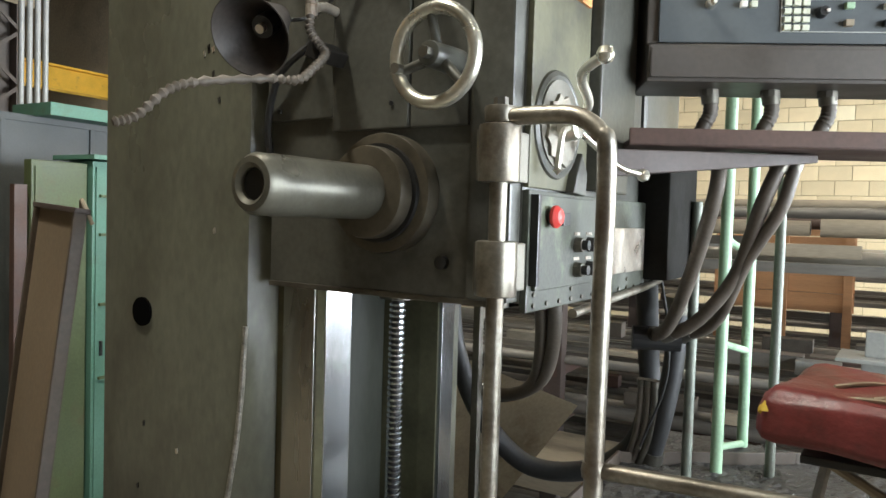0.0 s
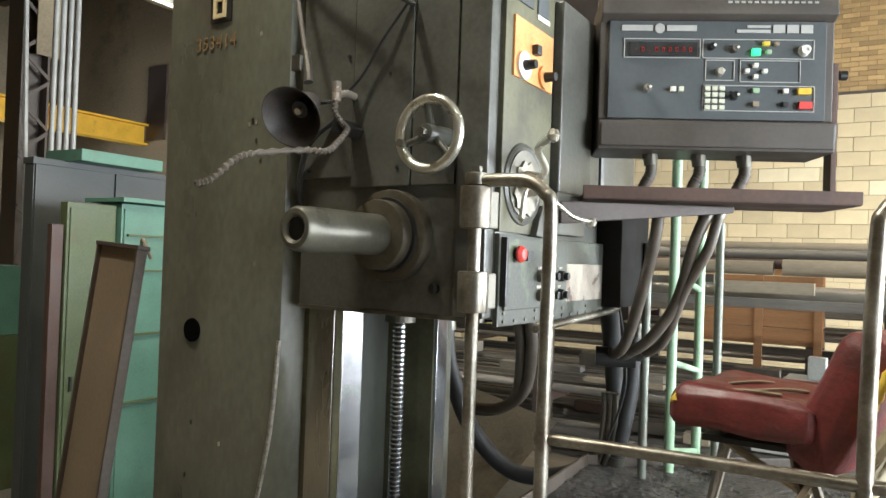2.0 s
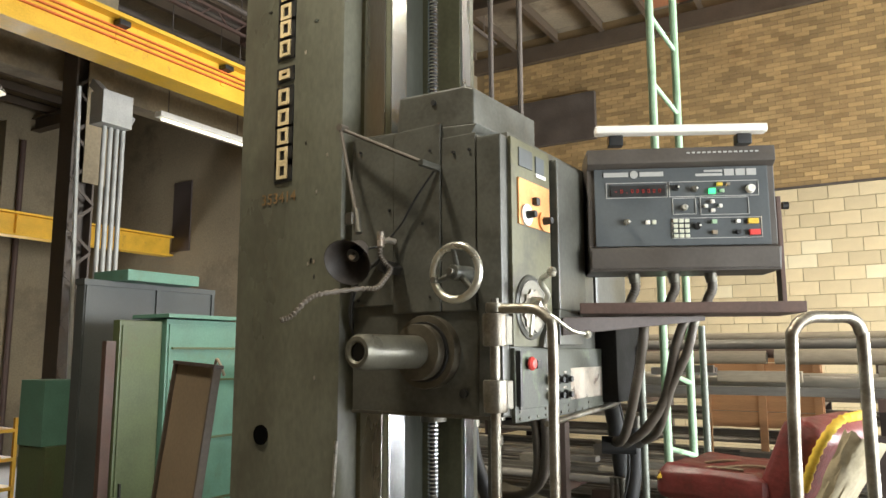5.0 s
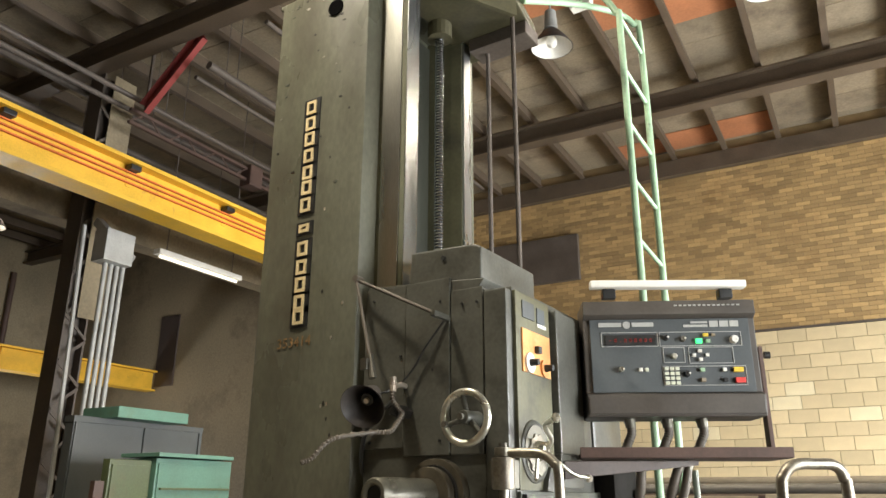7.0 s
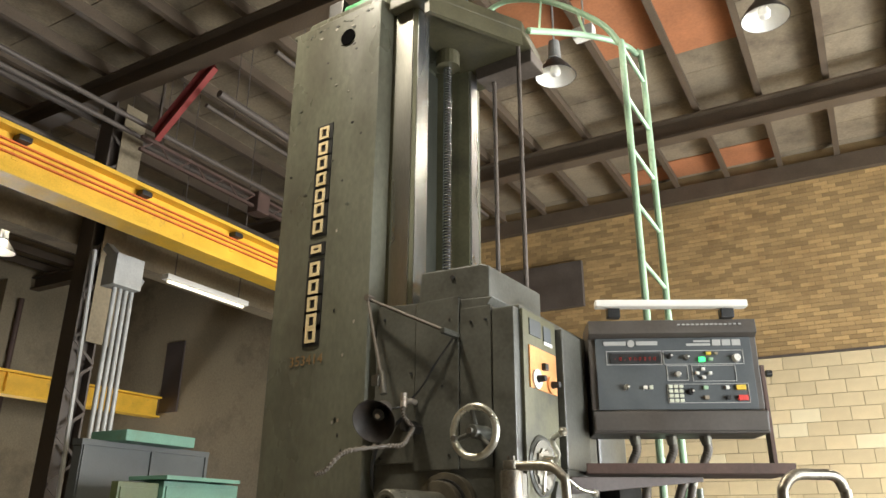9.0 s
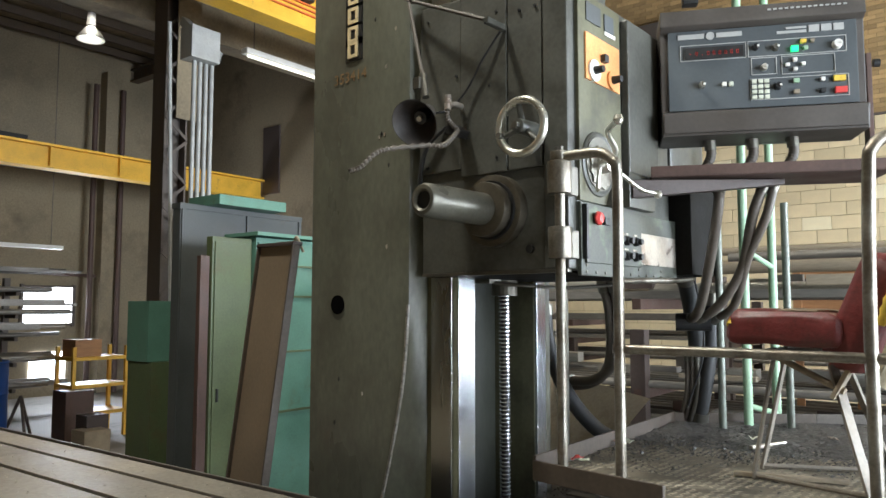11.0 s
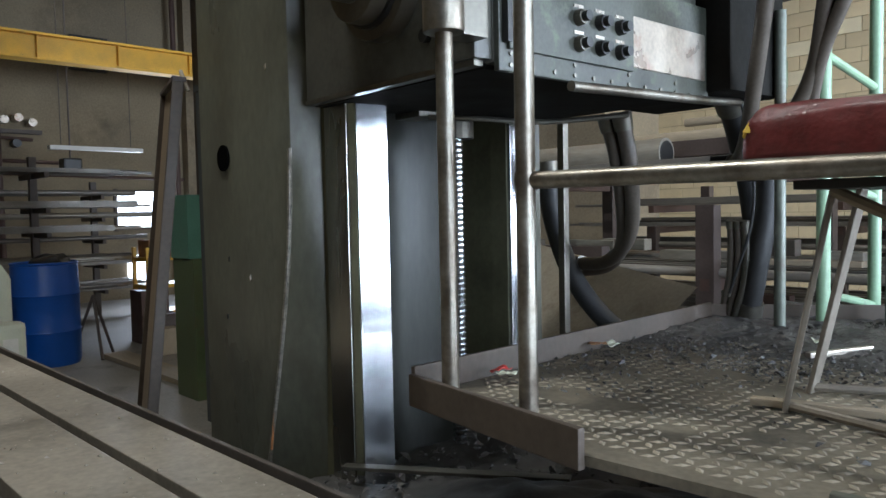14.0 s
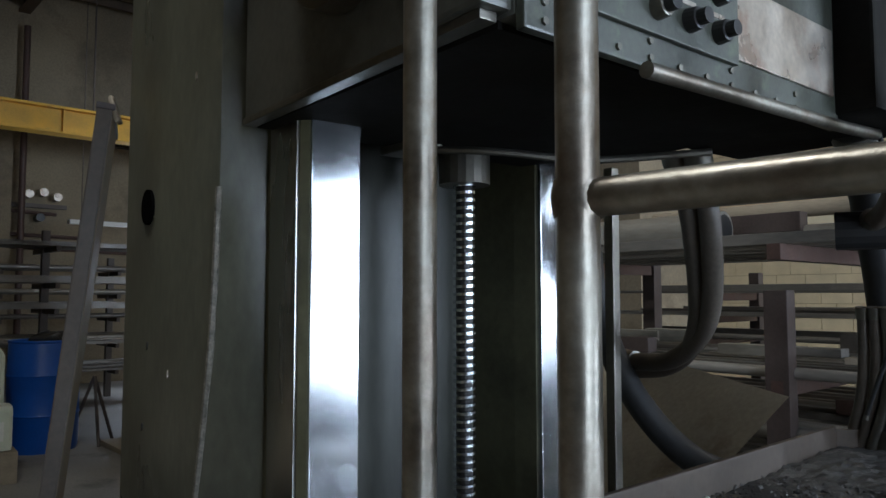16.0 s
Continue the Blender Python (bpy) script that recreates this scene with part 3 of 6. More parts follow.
part("dial_index_plate", prism([(DC.y + 0.07 * math.cos(a) * (1 if k % 2 else 0.86), DC.z - 0.012 + 0.07 * math.sin(a) * (1 if k % 2 else 0.86)) for k, a in enumerate(i * math.pi / 12 for i in range(24))], DC.x + 0.012, DC.x + 0.018, axis="x"), CHROME, head)
lv = part("lever", tube([DC + Vector((0.04, 0, 0.0)), DC + Vector((0.07, -0.01, 0.035)), (0.11, 0.05, 2.455), (0.165, 0.005, 2.474)], 0.009, 10), POLISH, head, smooth=True)
part("ball_knob", lathe([(0.0, -0.016), (0.011, -0.012), (0.016, 0), (0.011, 0.012), (0.0, 0.016)], pose(0.171, 0.001, 2.475), 16), POLISH, lv, smooth=True)
lv = part("lever", tube([DC + Vector((0.04, 0.02, -0.01)), (0.075, 0.22, 2.35), (0.1, 0.28, 2.315), (0.13, 0.328, 2.303)], 0.007, 10), POLISH, head, smooth=True)
part("ball_knob", lathe([(0.0, -0.014), (0.010, -0.010), (0.014, 0), (0.010, 0.010), (0.0, 0.014)], pose(0.132, 0.333, 2.302), 16), POLISH, lv, smooth=True)
lv = part("lever", tube([DC + Vector((0.04, -0.03, -0.01)), (0.06, 0.09, 2.36), (0.055, 0.085, 2.30)], 0.006, 8), POLISH, head, smooth=True)
part("ball_knob", lathe([(0.0, -0.009), (0.009, 0), (0.0, 0.009)], pose(0.055, 0.085, 2.295), 12), POLISH, lv, smooth=True)
part("quadrant", prism([(0.20, 2.26), (0.26, 2.255), (0.265, 2.30), (0.235, 2.34), (0.215, 2.30)], 0.012, 0.04, 0.003, axis="x"), GREY, head)

# push-button station
part("control_box", prism([(sx(0.03), 0.032), (sx(0.03) + 0.014, 0.032), (sx(0.75) + 0.014, 0.75), (sx(0.75), 0.75)], 2.036, 2.258, 0.003), PGREEN, head, "worn green push-button panel")
part("button_plate", prism([(sx(0.05) + 0.014, 0.052), (sx(0.05) + 0.022, 0.052), (sx(0.43) + 0.022, 0.43), (sx(0.43) + 0.014, 0.43)], 2.075, 2.25, 0.002), PGREEN, head, "scratched pale green plate")
part("bare_plate", prism([(sx(0.45) + 0.014, 0.425), (sx(0.45) + 0.019, 0.425), (sx(0.725) + 0.019, 0.725), (sx(0.725) + 0.014, 0.725)], 2.085, 2.192, 0.002), BAREPLATE, head, "worn bare metal plate")
part("plate_edge", box((sx(0.05) + 0.012, 0.040, 2.085), (sx(0.05) + 0.03, 0.052, 2.25), 0.002), BLACK, head)
for yy in (0.245, 0.312, 0.378):
    for zz in (2.157, 2.107):
        pb = part("push_button", rod((sx(yy) + 0.02, yy, zz), (sx(yy) + 0.038, yy, zz), 0.016, 0.014, 16, bev=0.002), BLACK if yy > 0.3 else DSTEEL, head)
        part("button_cap", rod((sx(yy) + 0.038, yy, zz), (sx(yy) + 0.05, yy, zz), 0.010, seg=14), BLACK, pb)
        part("button_legend", box((sx(yy) + 0.0215, yy - 0.014, zz + 0.019), (sx(yy) + 0.0235, yy + 0.014, zz + 0.025)), BAREPLATE, pb)
stop = part("stop_button", rod((sx(0.1) + 0.02, 0.105, 2.211), (sx(0.1) + 0.034, 0.105, 2.211), 0.014, seg=16), BLACK, head)
part("mushroom_cap", lathe([(0.0, 0.016), (0.014, 0.014), (0.021, 0.006), (0.021, 0.0), (0.0, 0.0)], aim((sx(0.1) + 0.032, 0.105, 2.211), (1, 0, 0)), 20), RED, stop, "red mushroom stop button", True)
part("stop_switch", box((sx(0.16) + 0.02, 0.15, 2.195), (sx(0.16) + 0.034, 0.18, 2.22), 0.002), BLACK, head)
for i in range(12):
    yy = 0.06 + i * 0.06
    for zz in (2.048, 2.068):
        if zz < 2.06 or i % 3 == 0:
            part("panel_screw", rod((sx(yy) + 0.012, yy, zz), (sx(yy) + 0.0175, yy, zz), 0.0045, seg=6), DSTEEL, head)
part("drip_pipe", tube([(0.043, 0.205, 2.022), (0.03, 0.42, 2.03), (0.015, 0.72, 2.04), (0.005, 0.9, 2.05)], 0.010, 10), CHROME, head, smooth=True)
part("nut_housing", rod((-0.557, 0.438, 1.985), (-0.557, 0.438, 2.052), 0.05, seg=20), DSTEEL, head)
part("nut_bolt", box((-0.60, 0.27, 2.03), (-0.50, 0.34, 2.052), 0.004), DSTEEL, head)
part("oil_line", tube([(-0.50, 0.30, 2.03), (-0.40, 0.38, 2.02), (-0.33, 0.55, 2.015), (-0.2, 0.72, 2.03)], 0.007, 8), DSTEEL, head, smooth=True)
part("terminal_box", box((-0.30, 0.74, 2.06), (0.07, 1.0, 2.42), 0.006), GRIMESHADE, head, "oil-black terminal box")
part("tail_beam", box((-0.35, 0.98, 2.09), (0.06, 1.05, 2.165), 0.006), CABGREEN, head, "pale green beam behind the headstock")
part("motor_housing", box((-0.42, 0.73, 2.36), (0.0, 1.05, 2.9), 0.02), GREY, head)

# spindle
SP = Vector((-0.258, 0, 2.247))
part("spindle_flange", rod(SP + Vector((0, -0.036, 0)), SP + Vector((0, 0.01, 0)), 0.115, seg=48, bev=0.004), FLANGE, head, smooth=True)
part("flange_groove", rod(SP + Vector((0, -0.046, 0)), SP + Vector((0, -0.034, 0)), 0.094, seg=40), BLACK, head)
part("spindle_ring", rod(SP + Vector((0, -0.082, 0)), SP + Vector((0, -0.044, 0)), 0.087, seg=48, bev=0.007), FLANGE, head, smooth=True)
part("spindle", lathe([(0.026, -0.30), (0.026, -0.352), (0.033, -0.358), (0.043, -0.356), (0.0495, -0.345), (0.0495, -0.318), (0.0505, -0.312), (0.0505, -0.05)], Matrix.Translation(SP) @ Matrix(((1, 0, 0, 0), (0, 0, 1, 0), (0, 1, 0, 0), (0, 0, 0, 1)))), SPINDLE, head, "dark oily steel spindle with hollow end", True)
part("spindle_bore", rod(SP + Vector((0, -0.345, 0)), SP + Vector((0, -0.28, 0)), 0.0262, seg=24), BLACK, head)

# handwheel
HW = Vector((-0.105, -0.085, 2.483))
wheel = part("handwheel", ring(HW, (0, 1, 0), 0.082, 0.0125, 48, 12), POLISH, head, "polished steel handwheel with worn rim", True)
for k in range(3):
    a = radians((98, 198, 318)[k])
    part("spoke", rod(HW + Vector((0, 0.012, 0)), HW + Vector((0.083 * math.cos(a), 0, 0.083 * math.sin(a))), 0.011, 0.008, 10), GREY, wheel, smooth=True)
part("hub", rod(HW + Vector((0, -0.02, 0)), HW + Vector((0, 0.085, 0)), 0.022, 0.026, 18, bev=0.003), GREY, wheel, smooth=True)
part("hub_nut", rod(HW + Vector((0, -0.036, 0)), HW + Vector((0, -0.018, 0)), 0.011, seg=6), DSTEEL, wheel)
part("grip_bolt", rod(HW + Vector((-0.07, -0.022, -0.02)), HW + Vector((-0.07, 0.004, -0.02)), 0.010, seg=8), DSTEEL, wheel)

# work lamp on a jointed arm
wl = thing("work_lamp", "dusty dark bell work lamp on a jointed arm", "lamp")
part("upper_arm", rod((-0.22, -0.10, 2.838), (-0.595, -0.05, 3.02), 0.0065, seg=8), CONDUIT, wl)
part("arm_bracket", box((-0.228, -0.112, 2.825), (-0.208, -0.012, 2.845), 0.004), GREY, wl)
part("joint", rod((-0.602, -0.07, 3.028), (-0.602, -0.03, 3.028), 0.013, seg=12), CONDUIT, wl)
part("lower_arm", rod((-0.602, -0.06, 3.022), (-0.475, -0.12, 2.70), 0.0065, seg=8), CONDUIT, wl)
part("swivel", rod((-0.478, -0.118, 2.715), (-0.455, -0.128, 2.63), 0.013, seg=10), DSTEEL, wl)
part("wing_nut", box((-0.50, -0.145, 2.66), (-0.47, -0.13, 2.70), 0.003), DSTEEL, wl)
part("shade", lathe([(0.014, 0.085), (0.026, 0.08), (0.039, 0.042), (0.057, 0.0), (0.078, -0.042), (0.076, -0.042), (0.054, 0.002), (0.034, 0.042), (0.0, 0.06)], aim((-0.440, -0.175, 2.545), (-0.25, 0.80, 0.50)), 32), LAMPSHADE, wl, "dented brown metal shade", True)
part("socket", rod((-0.455, -0.128, 2.575), (-0.445, -0.165, 2.552), 0.022, seg=14), BLACK, wl)
part("lamp_stub", rod((-0.445, -0.163, 2.553), (-0.441, -0.176, 2.545), 0.009, seg=10), BAREPLATE, wl)
cn = thing("coolant_nozzle", "dirty segmented flexible coolant hose", "coolant hose")
part("hose", tube(smooth_line([(-0.396, -0.085, 2.60), (-0.385, -0.10, 2.555), (-0.362, -0.098, 2.525), (-0.345, -0.098, 2.505), (-0.335, -0.14, 2.47), (-0.329, -0.188, 2.440), (-0.35, -0.24, 2.435), (-0.408, -0.339, 2.417), (-0.42, -0.39, 2.395), (-0.432, -0.435, 2.35), (-0.442, -0.47, 2.335)], 8), 0.0072, 10, wave=0.3, straight=True), CONDUIT, cn, "crusted grey hose", True)
part("valve", rod((-0.396, -0.085, 2.635), (-0.396, -0.085, 2.585), 0.012, seg=10), BAREPLATE, cn)
part("elbow", tube([(-0.396, 0.0, 2.61), (-0.396, -0.05, 2.612), (-0.396, -0.085, 2.60)], 0.010, 10), BAREPLATE, cn, smooth=True)
part("dark_bracket", prism([(-0.41, 2.51), (-0.375, 2.495), (-0.36, 2.52), (-0.395, 2.545)], -0.09, -0.0, 0.004, axis="y"), OILY, cn)
part("drain_hose", tube([(-0.45, -0.015, 2.56), (-0.53, -0.03, 2.5), (-0.575, -0.02, 2.42), (-0.592, 0.0, 2.34), (-0.60, 0.05, 2.28)], 0.008, 8), RUBBER, cn, smooth=True)
part("cable", tube([(-0.22, -0.02, 2.84), (-0.30, -0.03, 2.74), (-0.36, -0.03, 2.66), (-0.42, -0.05, 2.60), (-0.45, -0.10, 2.58)], 0.004, 6), BLACK, cn, smooth=True)

# ---- feed screw and rods ----
screw = thing("feed_screw", "bright threaded vertical feed screw", "feed screw")
part("core", rod((-0.557, 0.438, 0.9), (-0.557, 0.438, 4.4), 0.0165, seg=14), OILY, screw)
tb = bmesh.new()
zz = 0.95
while zz < 4.36:
    lathe([(0.016, -0.0045), (0.0225, -0.0028), (0.0225, 0.0028), (0.016, 0.0045)], pose(-0.557, 0.438, zz, 4, 0, 0), 14, tb)
    zz += 0.0150
part("thread", tb, STEEL, screw, smooth=True)
for n_, (rx, ry) in (("rod", (-0.43, 0.69)), ("rod", (-0.215, 0.55))):
    r_ = thing("counterweight_rod", "thin dark vertical steel rod", "rod", "counterweight rods")
    part("rod", rod((rx, ry, 2.9), (rx, ry, 4.45), 0.011, seg=10), SSTEEL, r_)
bar = thing("guide_bar", "square dark steel guide bar", "bar")
part("bar", box((-0.585, 0.885, 0.9), (-0.56, 0.91, 2.07), 0.003), DSTEEL, bar)
tbk = thing("top_bracket", "olive green top bracket carrying the screw and rods", "bracket")
part("plate", prism([(-0.60, 0.0), (-0.40, 0.0), (-0.15, 0.47), (-0.20, 0.78), (-0.60, 0.82)], 4.44, 4.50, 0.008), OLIVEDARK, tbk)
part("web", prism([(-0.41, 0.02), (-0.385, 0.02), (-0.15, 0.47), (-0.175, 0.47)], 4.36, 4.44), OLIVEDARK, tbk)
part("bearing", rod((-0.557, 0.438, 4.36), (-0.557, 0.438, 4.44), 0.06, seg=18), OLIVEDARK, tbk)
part("pulley_block", box((-0.50, 0.62, 4.37), (-0.18, 0.76, 4.44), 0.008), SSTEEL, tbk)
part("grey_housing", box((-0.52, 0.08, 4.50), (-0.36, 0.32, 4.74), 0.012), PGREY, tbk, "grey steel housing on the bracket")
part("coupling", rod((-0.66, 0.2, 4.66), (-0.52, 0.2, 4.64), 0.035, seg=16), DSTEEL, tbk)
gm_ = thing("lift_motor", "small bright green motor on top of the column", "motor")
part("barrel", rod((-1.02, 0.2, 4.715), (-0.74, 0.2, 4.715), 0.052, seg=20, bev=0.008), MOTORGREEN, gm_, smooth=True)
part("end_bell", rod((-0.745, 0.2, 4.715), (-0.70, 0.2, 4.715), 0.062, seg=20, bev=0.008), MOTORGREEN, gm_, smooth=True)
part("brake_box", box((-1.12, 0.14, 4.66), (-1.02, 0.27, 4.79), 0.01), OILY, gm_, "black brake box")
part("mount", box((-1.06, 0.13, 4.583), (-0.72, 0.27, 4.668), 0.006), MOTORGREEN, gm_)
part("lifting_pipe", rod((-0.70, 0.2, 4.60), (-0.70, 0.2, 4.95), 0.012, seg=10), MOTORGREEN, gm_)

# ---- swivel post and guard rail ----
rail = thing("guard_rail", "worn bright steel pipe guard rail", "guard rail")
PX, PY = 0.04, -0.105
part("pole", rod((PX, PY, 1.478), (PX, PY, 2.38), 0.0145, seg=18), CHROME, rail, smooth=True)
for z0, z1 in ((2.078, 2.168), (2.262, 2.355)):
    c_ = part("collar", rod((PX, PY, z0), (PX, PY, z1), 0.034, seg=24, bev=0.004), CHROME, rail, smooth=True)
    part("collar_bracket", box((PX - 0.05, PY + 0.01, z0 + 0.004), (PX + 0.004, -0.008, z1 - 0.004), 0.004), DSTEEL, c_)
part("cap", rod((PX, PY, 2.357), (PX, PY, 2.384), 0.026, seg=20, bev=0.003), CHROME, rail, smooth=True)
part("cap_bolt", rod((PX, PY, 2.384), (PX, PY, 2.398), 0.012, seg=6), DSTEEL, rail)
part("rail_pipe", tube([(PX, PY, 2.366), (0.12, -0.108, 2.366), (0.175, -0.11, 2.36), (0.21, -0.112, 2.335), (0.224, -0.113, 2.29), (0.222, -0.112, 2.0), (0.218, -0.108, 1.478)], 0.0145, 14, 8), CHROME, rail, smooth=True)
part("rail_pipe", tube([(0.218, -0.108, 1.833), (0.5, -0.07, 1.832), (0.79, -0.036, 1.83), (0.86, -0.01, 1.83), (0.93, 0.09, 1.83)], 0.0125, 14, 6), CHROME, rail, smooth=True)
part("rail_pipe", tube([(0.79, -0.036, 1.478), (0.79, -0.038, 1.9), (0.80, -0.04, 2.24), (0.808, -0.036, 2.295), (0.835, -0.016, 2.322), (0.88, 0.03, 2.325), (0.915, 0.07, 2.322), (0.932, 0.088, 2.29), (0.935, 0.09, 2.2), (0.93, 0.09, 1.478)], 0.0145, 14, 6), CHROME, rail, smooth=True)
part("weld", lathe([(0.0, -0.02), (0.017, -0.012), (0.019, 0), (0.017, 0.012), (0.0, 0.02)], pose(0.219, -0.108, 1.833), 12), CHROME, rail, smooth=True)

# ---- operator platform ----
plat = thing("operator_platform", "grimy steel tread-plate platform littered with chips", "platform")
TP = [(-0.04, -0.115), (0.36, -0.155), (0.80, -0.10), (1.3, 0.02), (1.35, 1.55), (0.75, 1.62), (0.317, 1.31), (-0.115, 0.98)]
part("tread_plate", prism(TP, 1.462, 1.476, 0.0), TRAY, plat)


def lip(a, b, h=0.05, t=0.008, m=IRONSIDE, drop=0.0):
    a, b = Vector((*a, 0)), Vector((*b, 0))
    d = b - a
    mid = (a + b) / 2
    return part("toe_board", obox(Matrix.Translation((mid.x, mid.y, 1.47 + h / 2 - drop)) @ pose(0, 0, 0, 0, 0, math.degrees(math.atan2(d.y, d.x))), (d.length, t, h), 0.003), m, plat)


lip((-0.045, -0.122), (0.36, -0.162), 0.055, 0.012, KICK, 0.012)
lip((-0.045, -0.118), (-0.12, 0.98), 0.055, 0.01, KICK)
lip((-0.12, 0.985), (0.317, 1.318), 0.05, 0.008, KICK)
lip((0.317, 1.318), (0.75, 1.63))
lip((0.655, -0.145), (1.05, -0.075), 0.05, 0.014, MOSS, 0.01)
loz = bmesh.new()
for i in range(54):
    for j in range(46):
        u, v = -0.04 + i * 0.024, -0.10 + j * 0.0185
        if v < -0.11 - 0.1 * max(0, u) * 0.4 or v > 0.72 or u > 1.24:
            continue
        if noise.noise(Vector((u * 9, v * 9, 2.0))) > 0.33 - 1.2 * max(0, 0.30 - u):
            continue
        a = 0.7 if (i + j) % 2 else -0.7
        m_ = pose(u, v, 1.4765, 0, 0, math.degrees(a))
        vs = [loz.verts.new(m_ @ Vector(p)) for p in ((-0.0115, 0, 0), (0, -0.0052, 0), (0.0115, 0, 0), (0, 0.0052, 0), (0, 0, 0.0022 + 0.0016 * noise.noise(Vector((u * 40, v * 40, 0)))))]
        for k in range(4):
            loz.faces.new((vs[k], vs[(k + 1) % 4], vs[4]))
tagged(part("tread_pattern", loz, TREAD, plat), kind="stuff")
rng = random.Random(3)
ch = bmesh.new()
for i in range(20000):
    u = rng.uniform(-0.09, 1.25)
    v = rng.uniform(0.05, 1.45) ** 1.0
    if v > 1.0 + (u + 0.1) * 0.72 or rng.random() > min(1, max(0.05 + 0.5 * max(0, 0.35 - u), (v - 0.27 + 0.5 * max(0, 0.3 - u) + 0.25 * noise.noise(Vector((u, v, 0)) * 5)) * 2.2)):
        continue
    m_ = pose(u - 0.05 * v, v, 1.477 + rng.random() * 0.004, rng.uniform(-30, 30), rng.uniform(-30, 30), rng.uniform(0, 360))
    s = rng.uniform(0.0018, 0.0055) if i % 25 else rng.uniform(0.006, 0.011)
    vs = [ch.verts.new(m_ @ Vector(p)) for p in ((-s, -s * 0.4, 0), (s, -s * 0.3, 0), (s * 0.6, s * 0.5, 0.002), (-s * 0.7, s * 0.4, 0.001), (0, 0, s * 0.7))]
    for k in range(4):
        ch.faces.new((vs[k], vs[(k + 1) % 4], vs[4]))
tagged(part("metal_chips", ch, CHIPS), "black metal chips scattered on the platform", "chips", kind="stuff")
hp = bmesh.new()
bmesh.ops.create_grid(hp, x_segments=150, y_segments=120, size=0.5, matrix=Matrix.Translation((0.45, 0.95, 1.472)) @ Matrix.Diagonal((1.15, 1.0, 1, 1)))
for v in hp.verts:
    e_ = min(1, max(0, v.co.y - 0.50) * 4)
    v.co.z += e_ * (0.011 + 0.010 * noise.noise(v.co * 7) + 0.005 * noise.noise(v.co * 45) + 0.004 * noise.noise(v.co * 110))
tagged(part("chip_layer", hp, CHIPS), "layer of black swarf lying on the platform", "chips", kind="stuff")
for p_ in (((0.085, 0.954), 1.82), ((0.27, 1.16), 1.9)):
    pp = thing("platform_post", "grey steel pipe post of the platform", "post", "platform posts")
    part("post", rod((*p_[0], 1.474), (*p_[0], p_[1] + 0.45), 0.014, seg=14), DULLPOST, pp, smooth=True)

for a_, b_, w_, m_, lbl in (((0.39, 0.215), (0.66, 0.30), 0.022, OLDWOOD, "thin weathered timber strip lying on the tread plate"), ((0.30, 0.62), (0.36, 0.78), 0.015, BAREPLATE, "short bright metal offcut lying on the swarf")):
    o_ = thing("loose_strip", lbl, "strip")
    a_, b_ = Vector((*a_, 1.486)), Vector((*b_, 1.486))
    part("strip", obox(Matrix.Translation((a_ + b_) / 2) @ (b_ - a_).to_track_quat("X", "Z").to_matrix().to_4x4(), ((b_ - a_).length, w_, 0.012), 0.003), m_, o_)
rng = random.Random(61)
for p_, m_, lbl in (((-0.02, 0.07), RED, "scrap of red wrapping on the platform"), ((0.015, 0.05), JUG, "scrap of white paper on the platform"), ((-0.03, 0.42), JUG, "scrap of white paper on the platform"), ((-0.055, 0.40), WOOD, "scrap of brown paper on the platform"), ((0.27, 0.75), JUG, "scrap of white paper on the platform"), ((0.47, 0.93), BAREPLATE, "curled bright metal turning on the platform")):
    o_ = thing("litter", lbl, "litter", "platform litter")
    lt = bmesh.new()
    bmesh.ops.create_grid(lt, x_segments=5, y_segments=4, size=0.5, matrix=pose(*p_, 1.497, 0, 0, rng.uniform(0, 180)) @ Matrix.Diagonal((0.036, 0.022, 1, 1)))
    for v in lt.verts:
        v.co.z += 0.012 * noise.noise(v.co * 60)
    bmesh.ops.solidify(lt, geom=lt.faces[:], thickness=0.0015)
    part("scrap", lt, m_, o_, smooth=True)

# ---- chair ----
chair = thing("operator_chair", "torn red vinyl chair on flat steel legs", "chair")
sb = bmesh.new()
bmesh.ops.create_cube(sb, size=1, matrix=Matrix.Diagonal((0.30, 0.36, 0.09, 1)))
bmesh.ops.bevel(sb, geom=sb.edges[:], offset=0.035, segments=3, affect="EDGES", profile=0.6)
bmesh.ops.subdivide_edges(sb, edges=sb.edges[:], cuts=2, use_grid_fill=True)
for v in sb.verts:
    v.co.z += 0.014 * noise.noise(v.co * 26) * (v.co.z > 0.02) + 0.010 * noise.noise(v.co * 14) + (0.018 * (0.12 - abs(v.co.x)) if v.co.z > 0 else 0)
    v.co.x += 0.012 * noise.noise(v.co * 8)
sb.transform(pose(0.557, 0.33, 1.885, 0, 2, -6))
part("seat", sb, VINYL, chair, "cracked red vinyl seat", True)
for a_, b_ in (((0.48, 0.18, 1.928), (0.62, 0.21, 1.930)), ((0.50, 0.28, 1.932), (0.58, 0.36, 1.932)), ((0.56, 0.22, 1.931), (0.66, 0.30, 1.93))):
    part("cover_tear", tube([a_, [(m_ + n_) / 2 + 0.004 for m_, n_ in zip(a_, b_)], b_], 0.004, 6), OLDWOOD, chair, "frayed tear in the cover")
ft = bmesh.new()
bmesh.ops.create_icosphere(ft, subdivisions=3, radius=1.0, matrix=pose(0.412, 0.195, 1.898, 0, 0, -6) @ Matrix.Diagonal((0.014, 0.030, 0.024, 1)))
for v in ft.verts:
    v.co += Vector((0.010, 0.012, 0.014)) * noise.noise(v.co * 55)
part("foam_tear", ft, FOAM, chair, "yellow foam showing through the torn corner", True)
bb = bmesh.new()
